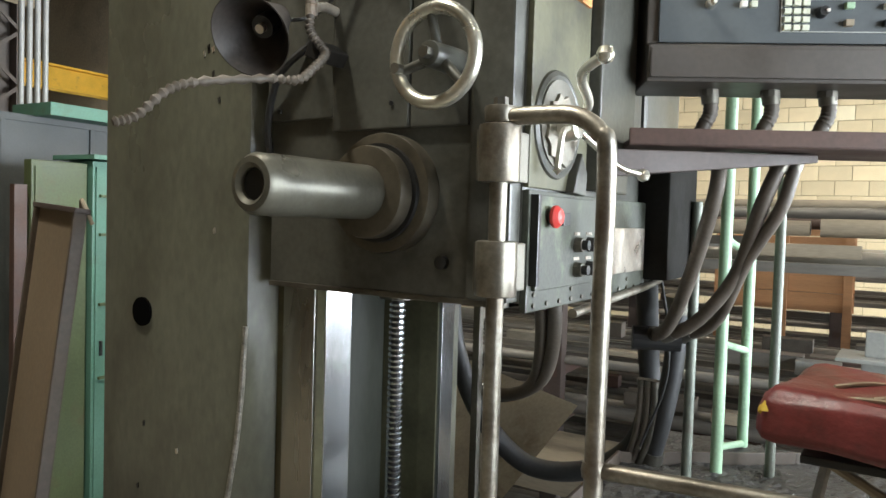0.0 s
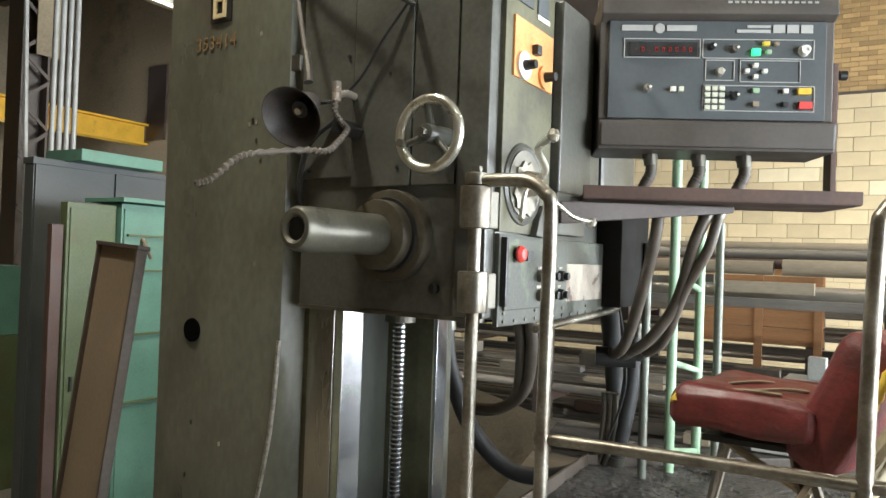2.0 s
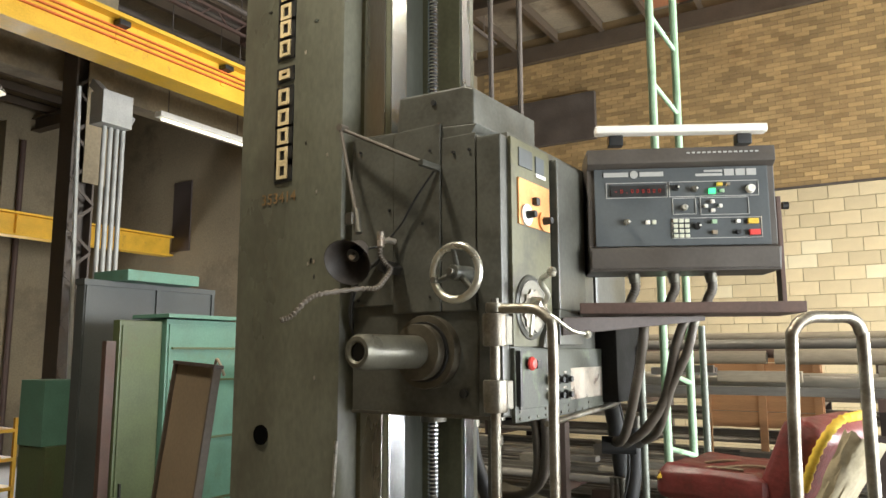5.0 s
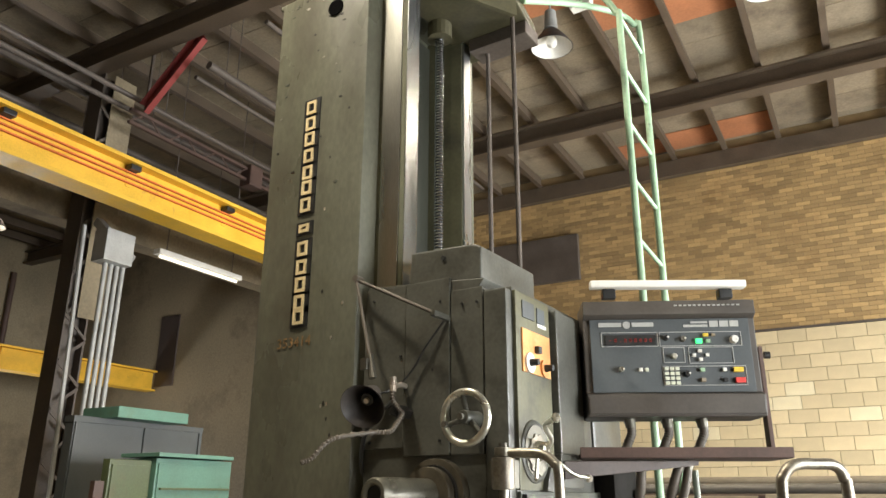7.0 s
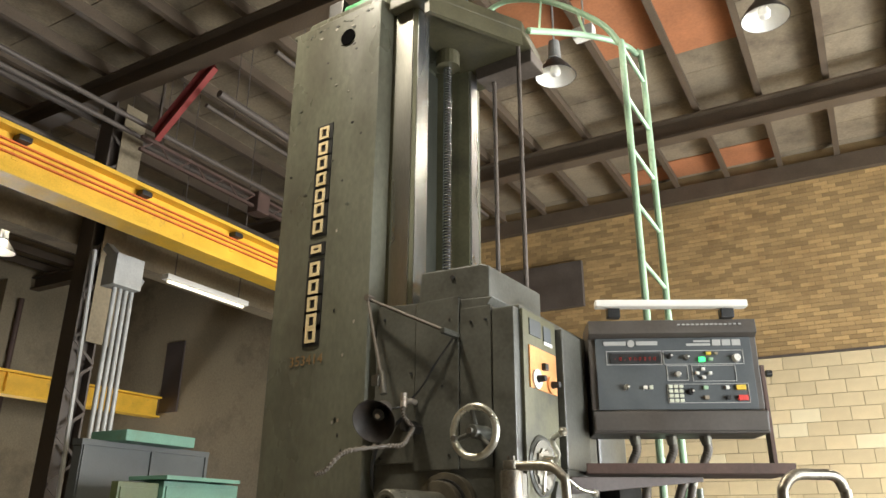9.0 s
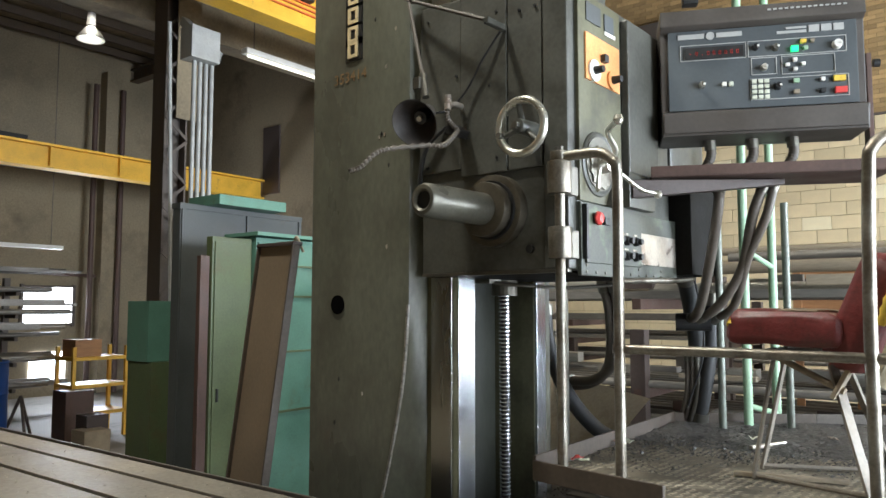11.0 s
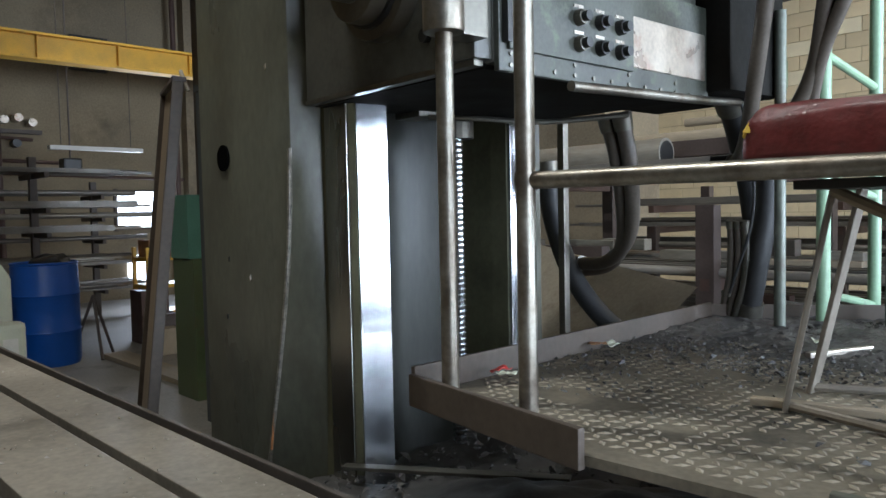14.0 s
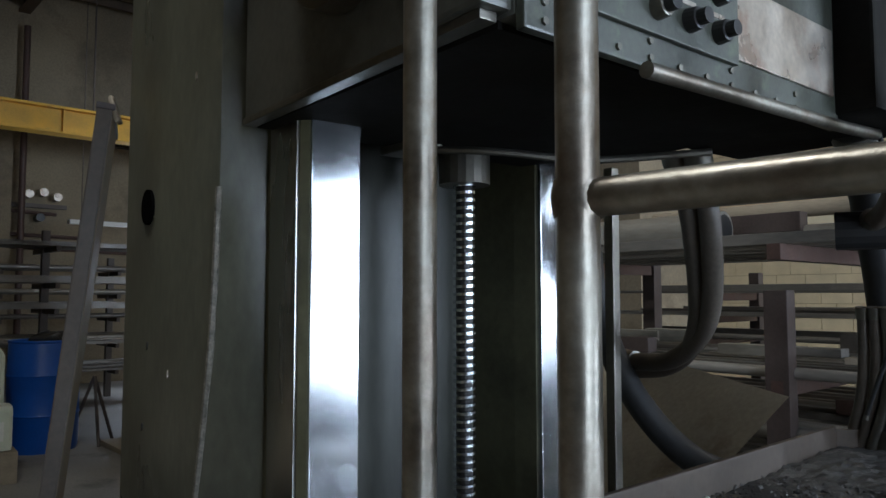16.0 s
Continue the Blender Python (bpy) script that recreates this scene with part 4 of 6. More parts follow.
bmesh.ops.create_cube(bb, size=1, matrix=Matrix.Diagonal((0.115, 0.40, 0.31, 1)))
bmesh.ops.bevel(bb, geom=bb.edges[:], offset=0.054, segments=4, affect="EDGES", profile=0.6)
bmesh.ops.subdivide_edges(bb, edges=bb.edges[:], cuts=2, use_grid_fill=True)
for v in bb.verts:
    v.co.x += -0.25 * v.co.y ** 2 + 0.008 * noise.noise(v.co * 10)
    v.co.y *= 1 - 0.35 * max(0, v.co.z)
bb.transform(pose(0.775, 0.34, 1.925, 0, 25, -14))
part("backrest", bb, VINYL, chair, "torn red vinyl backrest", True)
part("torn_padding", tube([(0.775, 0.150, 1.90), (0.80, 0.135, 1.97), (0.83, 0.132, 2.03), (0.865, 0.15, 2.075), (0.895, 0.19, 2.085), (0.905, 0.25, 2.085)], 0.011, 10, wave=0.15), FOAM, chair, "yellow foam bulging from the torn back", True)
cv = bmesh.new()
bmesh.ops.create_grid(cv, x_segments=14, y_segments=16, size=0.5)
for v in cv.verts:
    u_, w_ = v.co.x + 0.5, v.co.y + 0.5
    v.co = Vector((0.755 + (0.035 + 0.05 * w_) * u_ + 0.12 * w_ + 0.008 * noise.noise(v.co * 7), 0.128 - 0.022 * math.sin(math.pi * u_) + 0.10 * u_ ** 3 + 0.012 * noise.noise(v.co * 9), 1.78 + 0.28 * w_ - 0.04 * u_ + 0.015 * noise.noise(v.co * 6)))
bmesh.ops.solidify(cv, geom=cv.faces[:], thickness=0.006)
part("torn_cover", cv, CANVAS, chair, "pale torn backing cloth", True)
part("back_bracket", obox(pose(0.70, 0.20, 1.80, 0, 28, 0), (0.012, 0.05, 0.2), 0.003), OLDWOOD, chair)
part("seat_brace", rod((0.50, 0.24, 1.81), (0.68, 0.20, 1.73), 0.009, seg=8), OLDWOOD, chair)
for a_, b_ in (((0.50, 0.36, 1.83), (0.42, 0.36, 1.478)), ((0.50, 0.25, 1.83), (0.44, 0.22, 1.478)), ((0.62, 0.42, 1.83), (0.72, 0.52, 1.478)), ((0.64, 0.22, 1.83), (0.74, 0.16, 1.478))):
    a_, b_ = Vector(a_), Vector(b_)
    part("leg", obox(Matrix.Translation((a_ + b_) / 2) @ (b_ - a_).to_track_quat("Z", "Y").to_matrix().to_4x4(), (0.028, 0.008, (b_ - a_).length), 0.002), FLATBAR, chair)
part("stretcher", rod((0.42, 0.36, 1.487), (0.72, 0.52, 1.487), 0.007, seg=8), FLATBAR, chair)
part("stretcher", rod((0.44, 0.22, 1.487), (0.74, 0.16, 1.487), 0.007, seg=8), FLATBAR, chair)
part("seat_frame", box((0.46, 0.2, 1.812), (0.68, 0.46, 1.826), 0.003), BLACK, chair)

# ---- pendant control ----
PM = pose(0.362, 0.655, 2.745, 0, 0, 28.6)
pend = thing("control_pendant", "dark numerical control pendant with lit red digits and buttons", "control panel")


def face_box(x0, z0, x1, z1, y0, y1, m, name, parent=None, bev=0.0, label=""):
    """A block on the pendant's face, in its own metres: x along the face, z up, y outwards is negative."""
    return part(name, obox(PM @ Matrix.Translation(((x0 + x1) / 2, (y0 + y1) / 2, (z0 + z1) / 2)), (abs(x1 - x0), abs(y1 - y0), abs(z1 - z0)), bev), m, parent or pend, label)


cs = bmesh.new()
prism([(-0.0, -0.22), (-0.012, -0.14), (0.02, -0.13), (0.02, 0.15), (-0.01, 0.165), (-0.005, 0.22), (0.2, 0.22), (0.2, -0.22)], -0.325, 0.325, 0.004, bm=cs, axis="x")
cs.transform(PM)
part("case", cs, BROWN, pend)
face_box(-0.30, -0.13, 0.30, 0.15, 0.010, 0.022, FACE, "face_plate", bev=0.002)
face_box(-0.32, -0.212, 0.32, -0.145, -0.012, 0.0, BROWN, "lower_panel", bev=0.004)


def fx(px):
    return (px - 1122) / 361 * 0.65


def fz(py):
    return (187 - py) / 245 * 0.44


LINE = mat("pale_print", (0.42, 0.42, 0.40), 0.6, 0, 0.1, 20, 90, 0)
for a, b, c, d in ((978, 132, 1097, 163), (1100, 132, 1270, 163), (1105, 165, 1150, 198), (1158, 165, 1250, 200), (1102, 205, 1272, 246)):
    x0, x1, z0, z1 = fx(a), fx(c), fz(d), fz(b)
    g = 0.0022
    lb = bmesh.new()
    for q0, q1 in (((x0, z0), (x1, z0 + g)), ((x0, z1 - g), (x1, z1)), ((x0, z0), (x0 + g, z1)), ((x1 - g, z0), (x1, z1))):
        obox(PM @ Matrix.Translation(((q0[0] + q1[0]) / 2, 0.0085, (q0[1] + q1[1]) / 2)), (q1[0] - q0[0], 0.003, q1[1] - q0[1]), 0, lb)
    part("frame_line", lb, LINE, pend)
disp = face_box(fx(986), fz(160), fx(1092), fz(138), 0.004, 0.011, BLACK, "display", bev=0.001)
for i in range(9):
    cx_ = fx(997 + i * 10.5)
    if i == 2:
        face_box(cx_ - 0.0012, fz(153.5), cx_ + 0.0012, fz(152.3), 0.0015, 0.0045, LED, "point", disp)
        continue
    if i == 0:
        face_box(cx_ - 0.004, fz(150.5), cx_ + 0.002, fz(149.7), 0.0015, 0.0045, LED, "sign", disp)
        continue
    dg = bmesh.new()
    for q0, q1 in (((-0.0035, -0.006), (-0.0023, 0.006)), ((0.0023, -0.006), (0.0035, 0.006)), ((-0.0023, 0.0048), (0.0023, 0.006)), ((-0.0023, -0.006), (0.0023, -0.0048))):
        obox(PM @ Matrix.Translation((cx_ + (q0[0] + q1[0]) / 2, 0.003, fz(150) + (q0[1] + q1[1]) / 2)), (q1[0] - q0[0], 0.003, q1[1] - q0[1]), 0, dg)
    part("digit", dg, LED, disp)
face_box(fx(974), fz(120), fx(1022), fz(111), 0.006, 0.011, LINE, "name_bar")
face_box(fx(1044), fz(120), fx(1090), fz(111), 0.006, 0.011, LINE, "name_bar")
part("name_disc", rod(PM @ Vector((fx(1033), 0.006, fz(116))), PM @ Vector((fx(1033), 0.012, fz(116))), 0.014, seg=20), LINE, pend)
face_box(fx(1168), fz(114), fx(1203), fz(110), 0.007, 0.011, LINE, "name_bar")
face_box(fx(1152), fz(122), fx(1203), fz(117), 0.007, 0.011, LINE, "name_bar")
for i in range(3):
    face_box(fx(1207 + i * 21), fz(122), fx(1225 + i * 21), fz(109), 0.007, 0.011, LINE, "name_bar")
for px_, py_, r_, m_ in ((1113, 145, 0.011, BLACK), (1148, 148, 0.012, DSTEEL), (1254, 150, 0.016, WHITE), (1127, 185, 0.012, POLISH), (1150, 222, 0.013, BLACK), (1016, 212, 0.012, POLISH)):
    kb = part("knob", rod(PM @ Vector((fx(px_), 0.011, fz(py_))), PM @ Vector((fx(px_), -0.012, fz(py_))), r_, r_ * 0.8, 16), m_, pend)
    part("knob_pointer", rod(PM @ Vector((fx(px_) + r_ * 0.5, -0.011, fz(py_))), PM @ Vector((fx(px_) + r_ * 0.5, -0.016, fz(py_))), 0.004, seg=8), WHITE, kb)
for px_, py_, w_, h_, m_ in ((1181, 153, 0.022, 0.018, LEDG), (1196, 140, 0.018, 0.012, FOAM), (1212, 140, 0.012, 0.010, OLDWOOD), (1200, 153, 0.014, 0.012, LGREEN), (1181, 174, 0.013, 0.012, WHITE), (1168, 183, 0.013, 0.012, WHITE), (1195, 183, 0.013, 0.012, WHITE), (1181, 192, 0.013, 0.012, WHITE),
                             (1182, 214, 0.018, 0.014, LGREEN), (1182, 235, 0.018, 0.014, OLDWOOD), (1227, 214, 0.014, 0.013, WHITE), (1227, 235, 0.016, 0.014, BLACK), (1255, 214, 0.036, 0.018, FOAM), (1257, 236, 0.036, 0.020, RED), (1056, 213, 0.014, 0.014, WHITE), (1068, 213, 0.014, 0.014, JUG)):
    face_box(fx(px_) - w_ / 2, fz(py_) - h_ / 2, fx(px_) + w_ / 2, fz(py_) + h_ / 2, -0.004, 0.011, m_, "button", bev=0.002)
for i in range(3):
    for j in range(4):
        cx_, cz_ = fx(1109 + i * 11), fz(211 + j * 10)
        face_box(cx_ - 0.0075, cz_ - 0.006, cx_ + 0.0075, cz_ + 0.006, 0.0, 0.011, JUG, "key", bev=0.001)
for i in range(14):
    face_box(fx(1135 + i * 10), fz(78), fx(1141 + i * 10), fz(75), -0.010, -0.004, LINE, "print_mark")

tubel = thing("tube_lamp", "pale unlit tube lamp fixture on top of the pendant", "lamp")
TA, TB = Vector((0.135, 0.44, 3.012)), Vector((0.635, 0.745, 3.008))
tq = Matrix.Translation((TA + TB) / 2) @ pose(0, 0, 0, 0, 0, math.degrees(math.atan2(TB.y - TA.y, TB.x - TA.x)))
part("reflector", obox(tq, ((TB - TA).length, 0.05, 0.028), 0.008), WHITE, tubel)
for s_ in (-0.22, 0.22):
    part("foot", obox(tq @ Matrix.Translation((s_, 0.02, -0.032)), (0.05, 0.04, 0.036), 0.004), BLACK, tubel)

yoke = thing("pendant_yoke", "dark red-brown channel shelf and yoke holding the pendant", "bracket")
part("shelf", obox(PM @ Matrix.Translation((0.0, 0.06, -0.365)), (0.74, 0.26, 0.014), 0.003), RUST, yoke)
part("shelf_channel", obox(PM @ Matrix.Translation((0.0, -0.07, -0.352)), (0.74, 0.012, 0.036), 0.003), RUST, yoke)
for s_ in (-0.355, 0.350):
    ar = part("upright", obox(PM @ Matrix.Translation((s_, 0.09, -0.16)), (0.016, 0.05, 0.42), 0.003), RUST, yoke)
    part("pivot_knob", rod(PM @ Vector((s_ - 0.02 * (1 if s_ < 0 else -1), 0.09, 0.02)), PM @ Vector((s_ + 0.04 * (-1 if s_ < 0 else 1), 0.09, 0.02)), 0.014, seg=12), BLACK, ar)
part("arm", prism([(0.36, 2.30), (0.36, 2.36), (0.88, 2.37), (0.88, 2.352)], -0.015, 0.03, 0.003, axis="x"), BROWNBAR, yoke).matrix_world = Matrix.Translation((0.02, 0.36, 0)) @ pose(0, 0, 0, 0, 0, -45) @ Matrix.Translation((0, -0.36, 0))
part("arm_bracket", box((0.0, 0.33, 2.27), (0.035, 0.52, 2.385), 0.004), GREY, yoke)

# ---- conduits and hoses ----
def hose(points, r, m, label, wave=0.0, steps=8):
    o = thing("hose", label, "hose")
    part("tube", tube(points, r, 12, steps, wave=wave), m, o, smooth=True)
    for a_, b_ in ((points[0], points[1]), (points[-1], points[-2])):
        a_ = Vector(a_)
        part("end_fitting", rod(a_, a_ + (Vector(b_) - a_).normalized() * min(0.05, r * 2.2), r * 1.28, r * 1.18, 14), DSTEEL, o, "dark metal end fitting", smooth=True)
    return o


def P(x, z, y=0.0):
    return PM @ Vector((x, 0.10 + y, z))


for xx in (-0.16, -0.02, 0.11):
    fit_ = hose([P(xx, -0.215), P(xx + 0.005, -0.27), P(xx - 0.012, -0.31), P(xx - 0.03, -0.36)], 0.017, CONDUIT, "stub of flexible conduit under the pendant", 0.06)
    part("gland", rod(P(xx, -0.205), P(xx, -0.235), 0.022, seg=10), DSTEEL, fit_)
hose([P(-0.13, -0.37), (0.20, 0.66, 2.28), (0.13, 0.74, 2.08), (0.05, 0.84, 1.93), (-0.02, 0.9, 1.885)], 0.018, CONDUIT, "brown flexible conduit hanging from the pendant")
hose([P(0.02, -0.37), (0.29, 0.74, 2.26), (0.22, 0.82, 2.08), (0.12, 0.86, 1.95), (0.02, 0.9, 1.89)], 0.018, CONDUIT, "brown flexible conduit hanging from the pendant")
hose([P(0.05, -0.37), (0.33, 0.75, 2.25), (0.25, 0.80, 2.12), (0.16, 0.9, 1.95), (0.06, 0.95, 1.89)], 0.016, CONDUIT, "brown flexible conduit hanging from the pendant")
part("connector", rod((-0.06, 0.88, 1.885), (0.06, 0.93, 1.885), 0.034, seg=16), BLACK, thing("hose_connector", "black connector joining conduits and hose", "connector"))
hose([(-0.05, 0.95, 2.08), (-0.09, 1.1, 1.95), (-0.11, 1.2, 1.78), (-0.11, 1.22, 1.62), (-0.17, 1.22, 1.46), (-0.32, 1.2, 1.36), (-0.5, 1.12, 1.37), (-0.65, 1.06, 1.53), (-0.75, 1.05, 1.75), (-0.78, 1.05, 1.95)], 0.034, RUBBER, "thick black rubber hose looping under the headstock")
hose([(-0.28, 0.80, 2.05), (-0.28, 0.84, 1.9), (-0.36, 0.95, 1.72), (-0.52, 1.05, 1.62), (-0.70, 1.1, 1.60)], 0.022, CONDUIT, "brown flexible hose curving down behind the machine")
hose([(-0.33, 0.80, 2.05), (-0.32, 0.84, 1.9), (-0.40, 0.97, 1.70), (-0.56, 1.1, 1.60), (-0.75, 1.15, 1.57)], 0.022, CONDUIT, "brown flexible hose curving down behind the machine")
hose([(0.03, 1.0, 2.0), (0.02, 1.02, 1.8), (-0.01, 1.02, 1.62), (-0.05, 1.05, 1.48)], 0.03, RUBBER, "thick black rubber hose dropping behind the platform")
for k_ in range(3):
    hose([(-0.02 - 0.02 * k_, 0.98, 1.75), (-0.03 - 0.022 * k_, 1.0, 1.6), (-0.08 - 0.02 * k_, 1.02, 1.45), (-0.1 - 0.03 * k_, 1.03, 1.3)], 0.010, CONDUIT if k_ else DSTEEL, "thin cable dropping behind the platform")
hose([(-0.04, 0.84, 2.3), (0.0, 0.9, 2.1), (0.03, 0.93, 1.8), (-0.05, 0.95, 1.55)], 0.004, BLACK, "thin black wire hanging beside the headstock")

# ---- green cable ladder ----
lad = thing("cable_ladder", "pale green welded pipe cable ladder arching to the column top", "cable ladder")
LA, LB = (0.138, 1.08), (0.150, 1.385)
part("leg", tube([(*LA, 0.0), (*LA, 1.5), (*LA, 3.0), (*LA, 4.50), (0.124, 1.08, 4.64), (0.015, 1.08, 4.825), (-0.249, 1.08, 5.07), (-0.50, 1.08, 5.20), (-0.66, 1.08, 5.20), (-0.78, 1.06, 5.08), (-0.82, 1.0, 4.6)], 0.017, 12, 6), LGREEN, lad, smooth=True)
part("leg", tube([(*LB, 0.0), (*LB, 1.5), (*LB, 3.0), (*LB, 4.6), (0.125, 1.37, 4.74), (0.06, 1.25, 4.775), (-0.04, 0.9, 4.65), (-0.14, 0.52, 4.47)], 0.017, 12, 6), LGREEN, lad, smooth=True)
for k_ in range(15):
    z_ = 0.3 + k_ * 0.305
    part("rung", rod((*LA, z_ + 0.04), (*LB, z_ - 0.02), 0.011, seg=10), LGREEN, lad)
part("arch_brace", rod((-0.10, 1.08, 4.94), (-0.02, 0.98, 4.68), 0.008, seg=8), LGREEN, lad)
part("arch_brace", rod((-0.32, 1.08, 5.11), (-0.12, 0.60, 4.51), 0.006, seg=8), LGREEN, lad)

# ---- machine table ----
TM = pose(0.17, -0.205, 1.31, 0, 0, 4.3)
table = thing("machine_table", "long cast iron table with worn T-slots and dust", "machine table")


def tpart(name, lo, hi, m, bev=0.002, label=""):
    return part(name, obox(TM @ Matrix.Translation([(a + b) / 2 for a, b in zip(lo, hi)]), [abs(b - a) for a, b in zip(lo, hi)], bev), m, table, label)


SLOTS = (-0.185, -0.40, -0.76, -1.12)
edges = [-0.035] + [s for c_ in SLOTS for s in (c_ + 0.0125, c_ - 0.0125)] + [-1.30]
for a_, b_ in zip(edges[::2], edges[1::2]):
    tpart("table_strip", (-4.6, b_, -0.06), (-0.055, a_, 0.0), IRON, 0.003)
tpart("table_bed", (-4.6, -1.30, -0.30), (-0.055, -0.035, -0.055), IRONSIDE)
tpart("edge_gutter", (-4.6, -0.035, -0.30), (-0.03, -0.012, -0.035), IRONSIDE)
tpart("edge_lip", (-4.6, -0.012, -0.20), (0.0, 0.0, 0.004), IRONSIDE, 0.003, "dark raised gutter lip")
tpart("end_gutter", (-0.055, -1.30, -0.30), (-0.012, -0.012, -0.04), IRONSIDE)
tpart("end_lip", (-0.012, -1.30, -0.14), (0.0, -0.012, 0.0), IRON, 0.003)
tpart("saddle", (-4.2, -1.2, -1.31), (-0.5, -0.2, -0.30), GREY, 0.01)
for dx_, dy_, a_ in ((-1.05, -0.60, 20), (-1.02, -0.585, 60)):
    tpart("chip", (dx_ - 0.04, dy_ - 0.012, 0.0), (dx_ + 0.04, dy_ + 0.012, 0.012), DSTEEL, 0.005)
td = bmesh.new()
rng = random.Random(5)
for i in range(900):
    u, v = -3.2 * rng.random() ** 1.6 - 0.06, -0.04 - 1.2 * rng.random()
    if any(abs(v - c_) < 0.016 for c_ in SLOTS):
        continue
    m_ = TM @ pose(u, v, 0.001, 0, 0, rng.uniform(0, 360))
    s = rng.uniform(0.0015, 0.005)
    vs = [td.verts.new(m_ @ Vector(p)) for p in ((-s, -s, 0), (s, -s * 0.6, 0), (0, s, 0), (0, 0, s * 0.8))]
    for k in ((0, 1, 3), (1, 2, 3), (2, 0, 3)):
        td.faces.new([vs[q] for q in k])
tagged(part("table_swarf", td, BAREPLATE), "fine bright swarf on the machine table", "chips", kind="stuff")

# pit and oily sheet beside the platform
bed = thing("machine_bed", "oil-black machine bed covered with swarf", "machine bed")
bg = bmesh.new()
bmesh.ops.create_grid(bg, x_segments=60, y_segments=50, size=0.5, matrix=Matrix.Translation((0.35, 0.35, 1.17)) @ Matrix.Diagonal((1.9, 1.45, 1, 1)))
for v in bg.verts:
    v.co.z += 0.05 * noise.noise(v.co * 3.1) + 0.025 * noise.noise(v.co * 9) + 0.012 * noise.noise(v.co * 30)
part("swarf_surface", bg, FILTH, bed, "black oily swarf and rags", True)
part("bed_block", box((-0.6, -0.35, 0.0), (1.3, 1.05, 1.10), 0.01), GREY, bed)
sh = bmesh.new()
bmesh.ops.create_grid(sh, x_segments=44, y_segments=34, size=0.5, matrix=Matrix.Translation((0.17, 0.16, 1.225)) @ pose(0, 0, 0, 0, 0, 40) @ Matrix.Diagonal((0.85, 0.5, 1, 1)))
for v in sh.verts:
    r_ = math.hypot((v.co.x - 0.17) / 0.4, (v.co.y - 0.16) / 0.3)
    v.co.z += 0.11 * max(0, 1 - r_) + 0.03 * noise.noise(v.co * 6.0) + 0.012 * noise.noise(v.co * 17) - 0.03
tagged(part("rubber_sheet", sh, FILTH, None, "", True), "crumpled oily black rubber sheet lying on swarf", "sheet")
hose([(0.02, 0.62, 1.29), (0.10, 0.46, 1.27), (0.25, 0.46, 1.27), (0.36, 0.6, 1.29)], 0.02, RUBBER, "black hose under the platform edge")
rub = bmesh.new()
rng = random.Random(9)
for i in range(2600):
    u, v_ = rng.uniform(-0.55, 1.2), rng.uniform(-0.33, 0.95)
    z_ = 1.19 + 0.05 * noise.noise(Vector((u, v_, 1.17)) * 3.1)
    m_ = pose(u, v_, z_, rng.uniform(-40, 40), rng.uniform(-40, 40), rng.uniform(0, 360))
    s = rng.uniform(0.003, 0.010) if i % 12 else rng.uniform(0.012, 0.022)
    vs = [rub.verts.new(m_ @ Vector(p)) for p in ((-s, -s * 0.4, 0), (s, -s * 0.3, 0), (s * 0.6, s * 0.5, 0.002), (-s * 0.7, s * 0.4, 0.001), (0, 0, s * 0.6))]
    for k in range(4):
        rub.faces.new((vs[k], vs[(k + 1) % 4], vs[4]))
tagged(part("swarf_litter", rub, CHIPS), "bright and black swarf littering the bed", "chips", kind="stuff")
for a_, b_, w_ in (((-0.5, 0.02, 1.2), (-0.05, 0.3, 1.22), 0.03), ((-0.45, 0.72, 1.2), (-0.1, 0.72, 1.2), 0.05)):
    o_ = thing("steel_strip", "loose dark steel strip on the machine bed", "steel strip")
    a_, b_ = Vector(a_), Vector(b_)
    part("strip", obox(Matrix.Translation((a_ + b_) / 2) @ (b_ - a_).to_track_quat("X", "Z").to_matrix().to_4x4(), ((b_ - a_).length, w_, 0.008), 0.002), DSTEEL, o_)
for k_, pts_ in enumerate((((-0.62, 1.00, 1.26), (-0.42, 0.95, 1.24), (-0.20, 1.05, 1.25), (0.0, 0.98, 1.24), (0.15, 1.12, 1.24)), ((-0.55, 0.85, 1.25), (-0.35, 1.02, 1.25), (-0.12, 0.92, 1.26), (-0.05, 1.10, 1.30), (-0.08, 1.15, 1.5)), ((-0.6, 1.12, 1.22), (-0.3, 0.86, 1.24), (0.05, 0.88, 1.23), (0.3, 1.0, 1.22)))):
    hose(pts_, (0.016, 0.012, 0.009)[k_], (CONDUIT, RUBBER, GALV)[k_], "loose dusty cable lying on the machine bed")
rg2 = bmesh.new()
bmesh.ops.create_icosphere(rg2, subdivisions=3, radius=0.05, matrix=Matrix.Translation((-0.16, 0.98, 1.27)) @ Matrix.Diagonal((1.3, 0.9, 0.6, 1)))
for v in rg2.verts:
    v.co += Vector((1, 1, 0.7)) * 0.035 * noise.noise(v.co * 22)
tagged(part("white_rag", rg2, JUG, smooth=True), "crumpled white rag lying on the machine bed", "rag")
lpl = thing("leaning_plate", "dusty brown steel sheet leaning behind the machine", "sheet")
ls = bmesh.new()
q_ = [ls.verts.new(p) for p in ((-1.7, 1.95, 1.62), (-0.47, 1.50, 1.50), (-0.66, 1.12, 1.12), (-1.7, 1.25, 1.10))]
ls.faces.new(q_)
bmesh.ops.solidify(ls, geom=ls.faces[:], thickness=0.012)
part("sheet", ls, SHEET, lpl)
part("prop", box((-1.2, 1.5, 0.0), (-1.1, 1.6, 1.34), 0.004), SSTEEL, lpl)
ledge = thing("timber_ledge", "dusty pale plank on the floor behind the platform", "plank")
